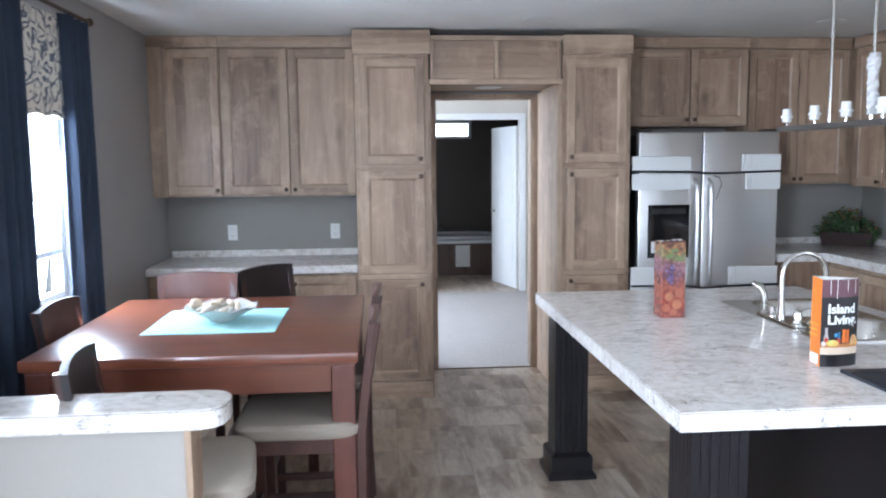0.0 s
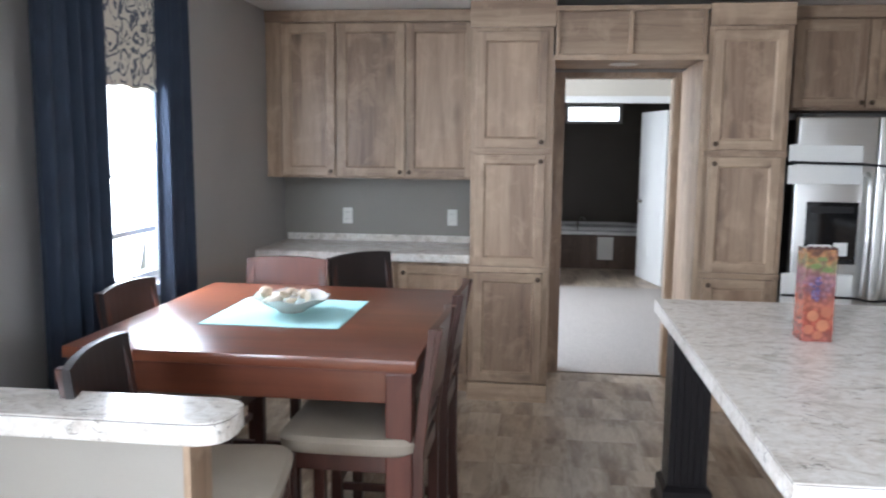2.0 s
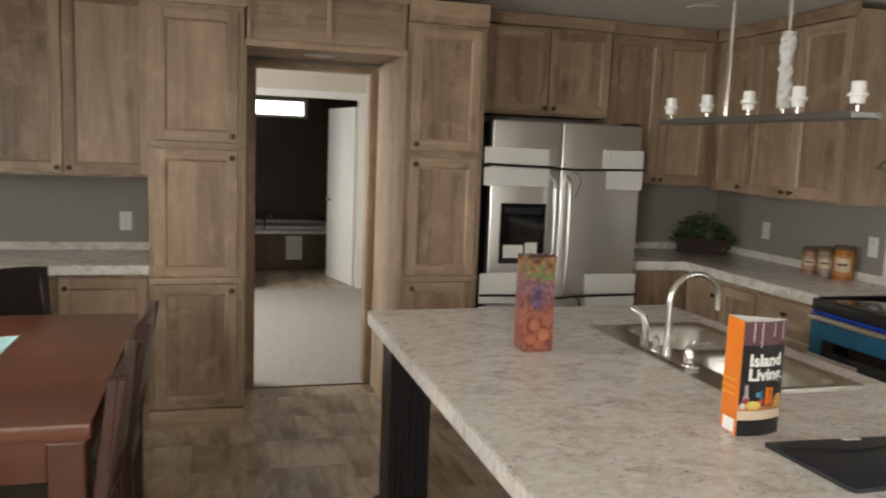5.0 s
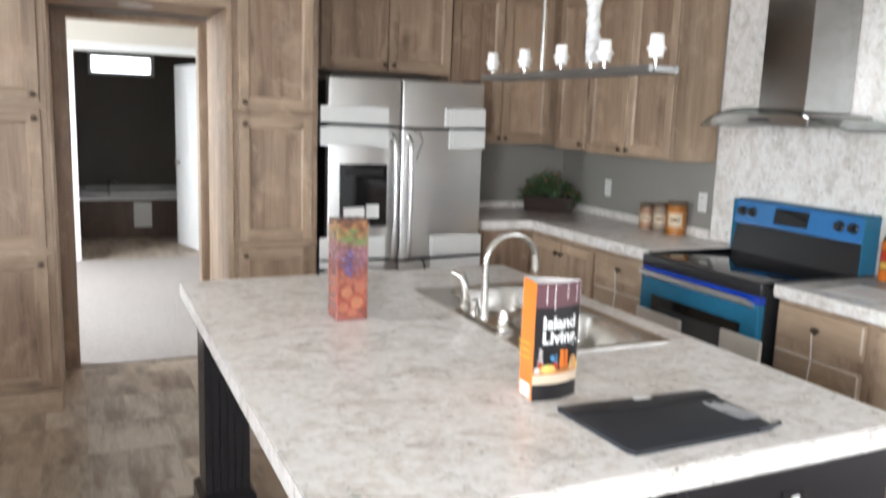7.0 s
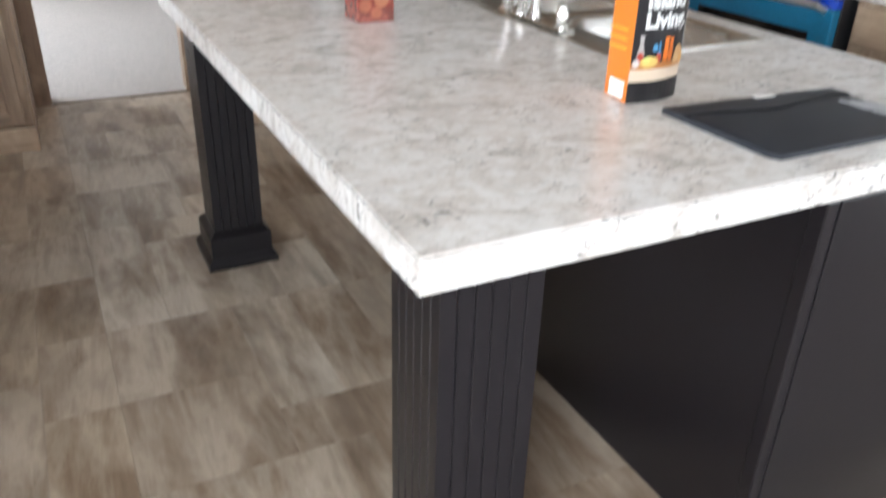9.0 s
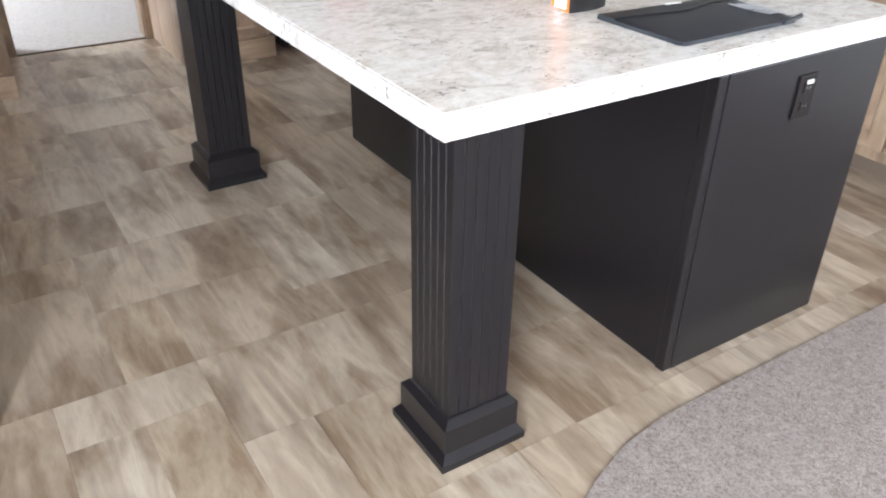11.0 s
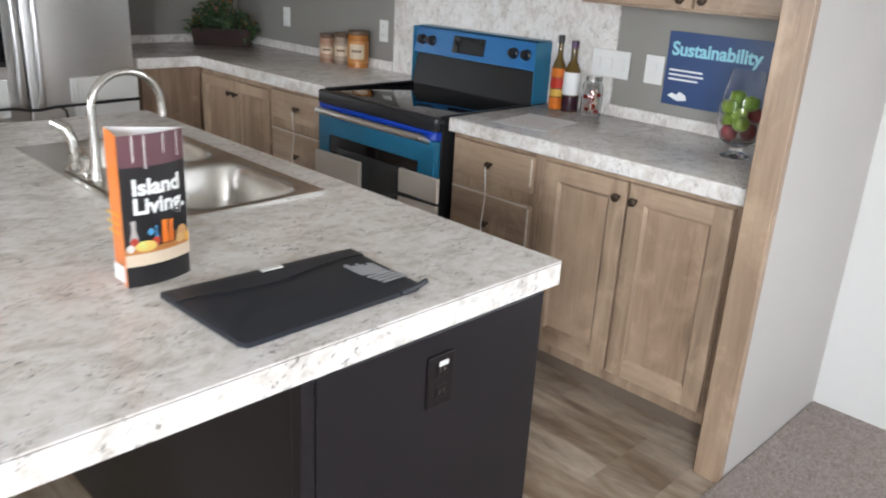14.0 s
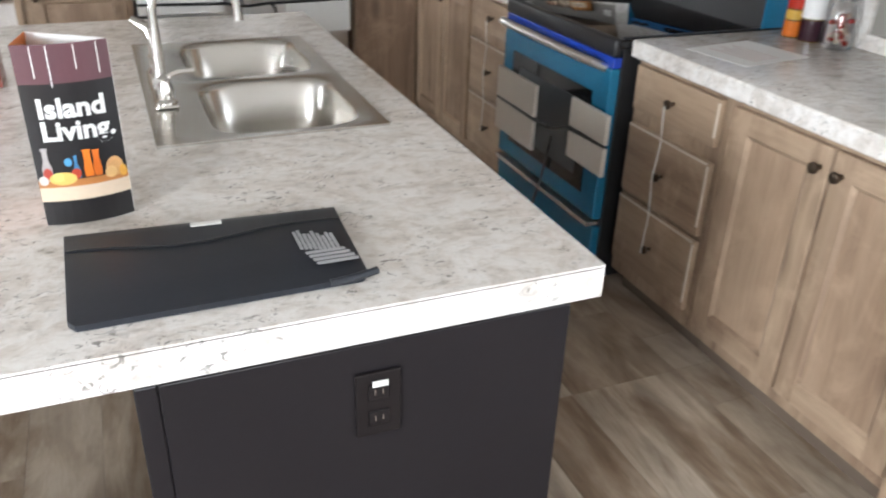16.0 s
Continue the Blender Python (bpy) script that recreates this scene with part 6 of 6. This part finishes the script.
loft(bm, [[(x, 2.95, 1.065), (x, 2.93, 1.078), (x, 2.91, 1.072), (x, 2.895, 1.085), (x, 2.87, 1.075), (x, 2.862, 1.055), (x, 2.90, 1.048)] for x in (RIGHT - 0.0092, RIGHT - 0.0082)])
part("emblem", bm, white_ink, po)

vs = thing("fruit_vase", "tall glass vase filled with green and red apples", "vase", (3.71, 2.50, KH))
part("vase", lathe([(0.001, 0.002), (0.05, 0.0), (0.052, 0.004), (0.022, 0.02), (0.024, 0.035), (0.06, 0.06), (0.082, 0.11), (0.08, 0.17), (0.066, 0.24), (0.056, 0.30), (0.053, 0.30), (0.063, 0.24), (0.077, 0.17), (0.079, 0.11), (0.057, 0.064), (0.001, 0.045)], 28, (3.71, 2.50, KH)), clear_glass, vs, "", True)
green_apple = paint("green_apple_skin", (0.22, 0.36, 0.02), 0.3, vary=0.15, scale=25)
red_apple = paint("red_apple_skin", (0.20, 0.02, 0.02), 0.3, vary=0.3, scale=25)
for k, (dx, dy, z, r) in enumerate(((-0.028, 0.022, 0.088, 1), (0.03, -0.02, 0.092, 1), (0.0, 0.04, 0.12, 0), (-0.045, -0.022, 0.125, 0), (0.045, 0.015, 0.13, 0), (-0.02, 0.0, 0.155, 0), (0.02, -0.04, 0.15, 1), (0.035, 0.03, 0.17, 0), (-0.035, 0.03, 0.175, 0), (0.0, -0.025, 0.19, 0), (-0.01, 0.02, 0.205, 0))):
    bm = lathe([(0.001, -0.02), (0.012, -0.025), (0.026, -0.014), (0.029, 0.004), (0.023, 0.02), (0.009, 0.025), (0.001, 0.019)], 14, (3.71 + dx, 2.50 + dy, KH + z))
    part("apple", bm, red_apple if r else green_apple, vs, "", True)

# ---- bathroom seen through the doorway ----
tub = thing("bath_tub", "white bath set in a dark wood-panelled platform", "bath tub", (1.3, 11.6, 0))
part("front_panel", block(0.23, 2.58, 11.31, 11.36, 0.0, 0.455, 0.003), bath_wood, tub)
part("deck", block(0.21, 2.59, 11.28, 12.59, 0.456, 0.50, 0.01, 3), tub_white, tub, "", True)
rings = [[(*super_at(1.25, 11.93, w, d, 4, px, py), z) for px, py in rect_points(0.6, 1.9, 11.45, 12.4)] for w, d, z in ((1.25, 0.9, 0.501), (1.23, 0.88, 0.54), (1.15, 0.80, 0.54), (1.12, 0.77, 0.505))]
bm = bmesh.new()
loft(bm, rings)
part("rim", bm, tub_white, tub, "", True)
part("paper_notice", block(1.215, 1.42, 11.306, 11.3095, 0.125, 0.43), paper_mat, tub, "white paper notice")
part("spout", tube([(0.95, 11.40, 0.50), (0.95, 11.40, 0.64), (0.98, 11.43, 0.69), (1.03, 11.47, 0.68), (1.05, 11.49, 0.64)], 0.012, 8), chrome, tub, "", True)
dr = thing("door_1", "white panelled bathroom door standing open", "door", (1.865, 9.98, 0.005))
dr["kind"] = "structure"
DM = Matrix.Translation((1.865, 9.98, 0.01)) @ Matrix.Rotation(radians(104), 4, "Z")


def dpart(name, bm, m, parent, smooth=False):
    bm.transform(DM)
    return part(name, bm, m, parent, "", smooth)


leaf = dpart("leaf", block(0, 0.80, -0.018, 0.018, 0, 2.03, 0.002), white_paint, dr)
for z0, z1 in ((0.2, 0.85), (1.05, 1.85)):
    for x0, x1 in ((0.10, 0.35), (0.41, 0.66)):
        dpart("door_panel", block(x0, x1, 0.0185, 0.024, z0, z1, 0.003), white_paint, leaf)
dpart("door_knob", tube([(0.70, 0.018, 0.95), (0.70, 0.045, 0.95), (0.70, 0.055, 0.95), (0.70, 0.075, 0.95)], 0.02, 12, None, [0.025, 0.01, 0.022, 0.018]), chrome, leaf, True)

# ---- vinyl floor pieces, last ----
floor_ob = bpy.data.objects["floor"]
rf = random.Random(21)
MOD = 0.76
LAYOUTS = [
    [(0, 0, 2, 2), (2, 0, 1, 2), (3, 0, 1, 2), (0, 2, 1, 2), (1, 2, 1, 2), (2, 2, 2, 2)],
    [(0, 0, 2, 1), (0, 1, 2, 3), (2, 0, 1, 3), (3, 0, 1, 3), (2, 3, 2, 1)],
    [(0, 0, 1, 2), (1, 0, 2, 2), (3, 0, 1, 4), (0, 2, 3, 2)],
    [(0, 0, 2, 2), (2, 0, 2, 1), (2, 1, 1, 3), (3, 1, 1, 3), (0, 2, 2, 2)],
    [(0, 0, 1, 4), (1, 0, 2, 3), (3, 0, 1, 2), (1, 3, 2, 1), (3, 2, 1, 2)],
]
sizes, rest = {}, bmesh.new()
count = 0
U4 = MOD / 4


def tile_mesh(w, d):
    if (w, d) not in sizes:
        bm = block(-w / 2, w / 2, -d / 2, d / 2, -0.004, 0.0)
        me = bpy.data.meshes.new("tile")
        bm.to_mesh(me)
        bm.free()
        me.materials.append(vinyl_mat)
        sizes[w, d] = me
    return sizes[w, d]


near = []
for gx in range(-3, 9):
    for gy in range(-4, 10):
        ox, oy = -0.15 + gx * MOD, -0.8 + gy * MOD
        for (i, j, w, d) in LAYOUTS[rf.randrange(5)]:
            x0, x1 = max(ox + i * U4, LEFT), min(ox + (i + w) * U4, RIGHT)
            y0, y1 = max(oy + j * U4, FRONT), min(oy + (j + d) * U4, BACK)
            if x1 - x0 < 0.02 or y1 - y0 < 0.02:
                continue
            g = 0.0008
            box = (round(x1 - x0 - g, 4), round(y1 - y0 - g, 4), (x0 + x1) / 2, (y0 + y1) / 2)
            if 0.0 < box[2] < 3.35 and 1.55 < box[3] < 6.25 and not (1.75 < box[2] < 2.3 and 2.3 < box[3] < 4.2) and count < 300:
                near.append(box)
                count += 1
            else:
                v = [rest.verts.new((box[2] + sx * box[0] / 2, box[3] + sy * box[1] / 2, 0.0)) for sx, sy in ((-1, -1), (1, -1), (1, 1), (-1, 1))]
                rest.faces.new(v)
for w, d, x, y in near:
    ob = new("tile", tile_mesh(w, d))
    ob.location = (x, y, 0)
    ob.parent = floor_ob
lay = part("floor_tiles", rest, vinyl_mat, floor_ob)
lay["kind"] = "stuff"
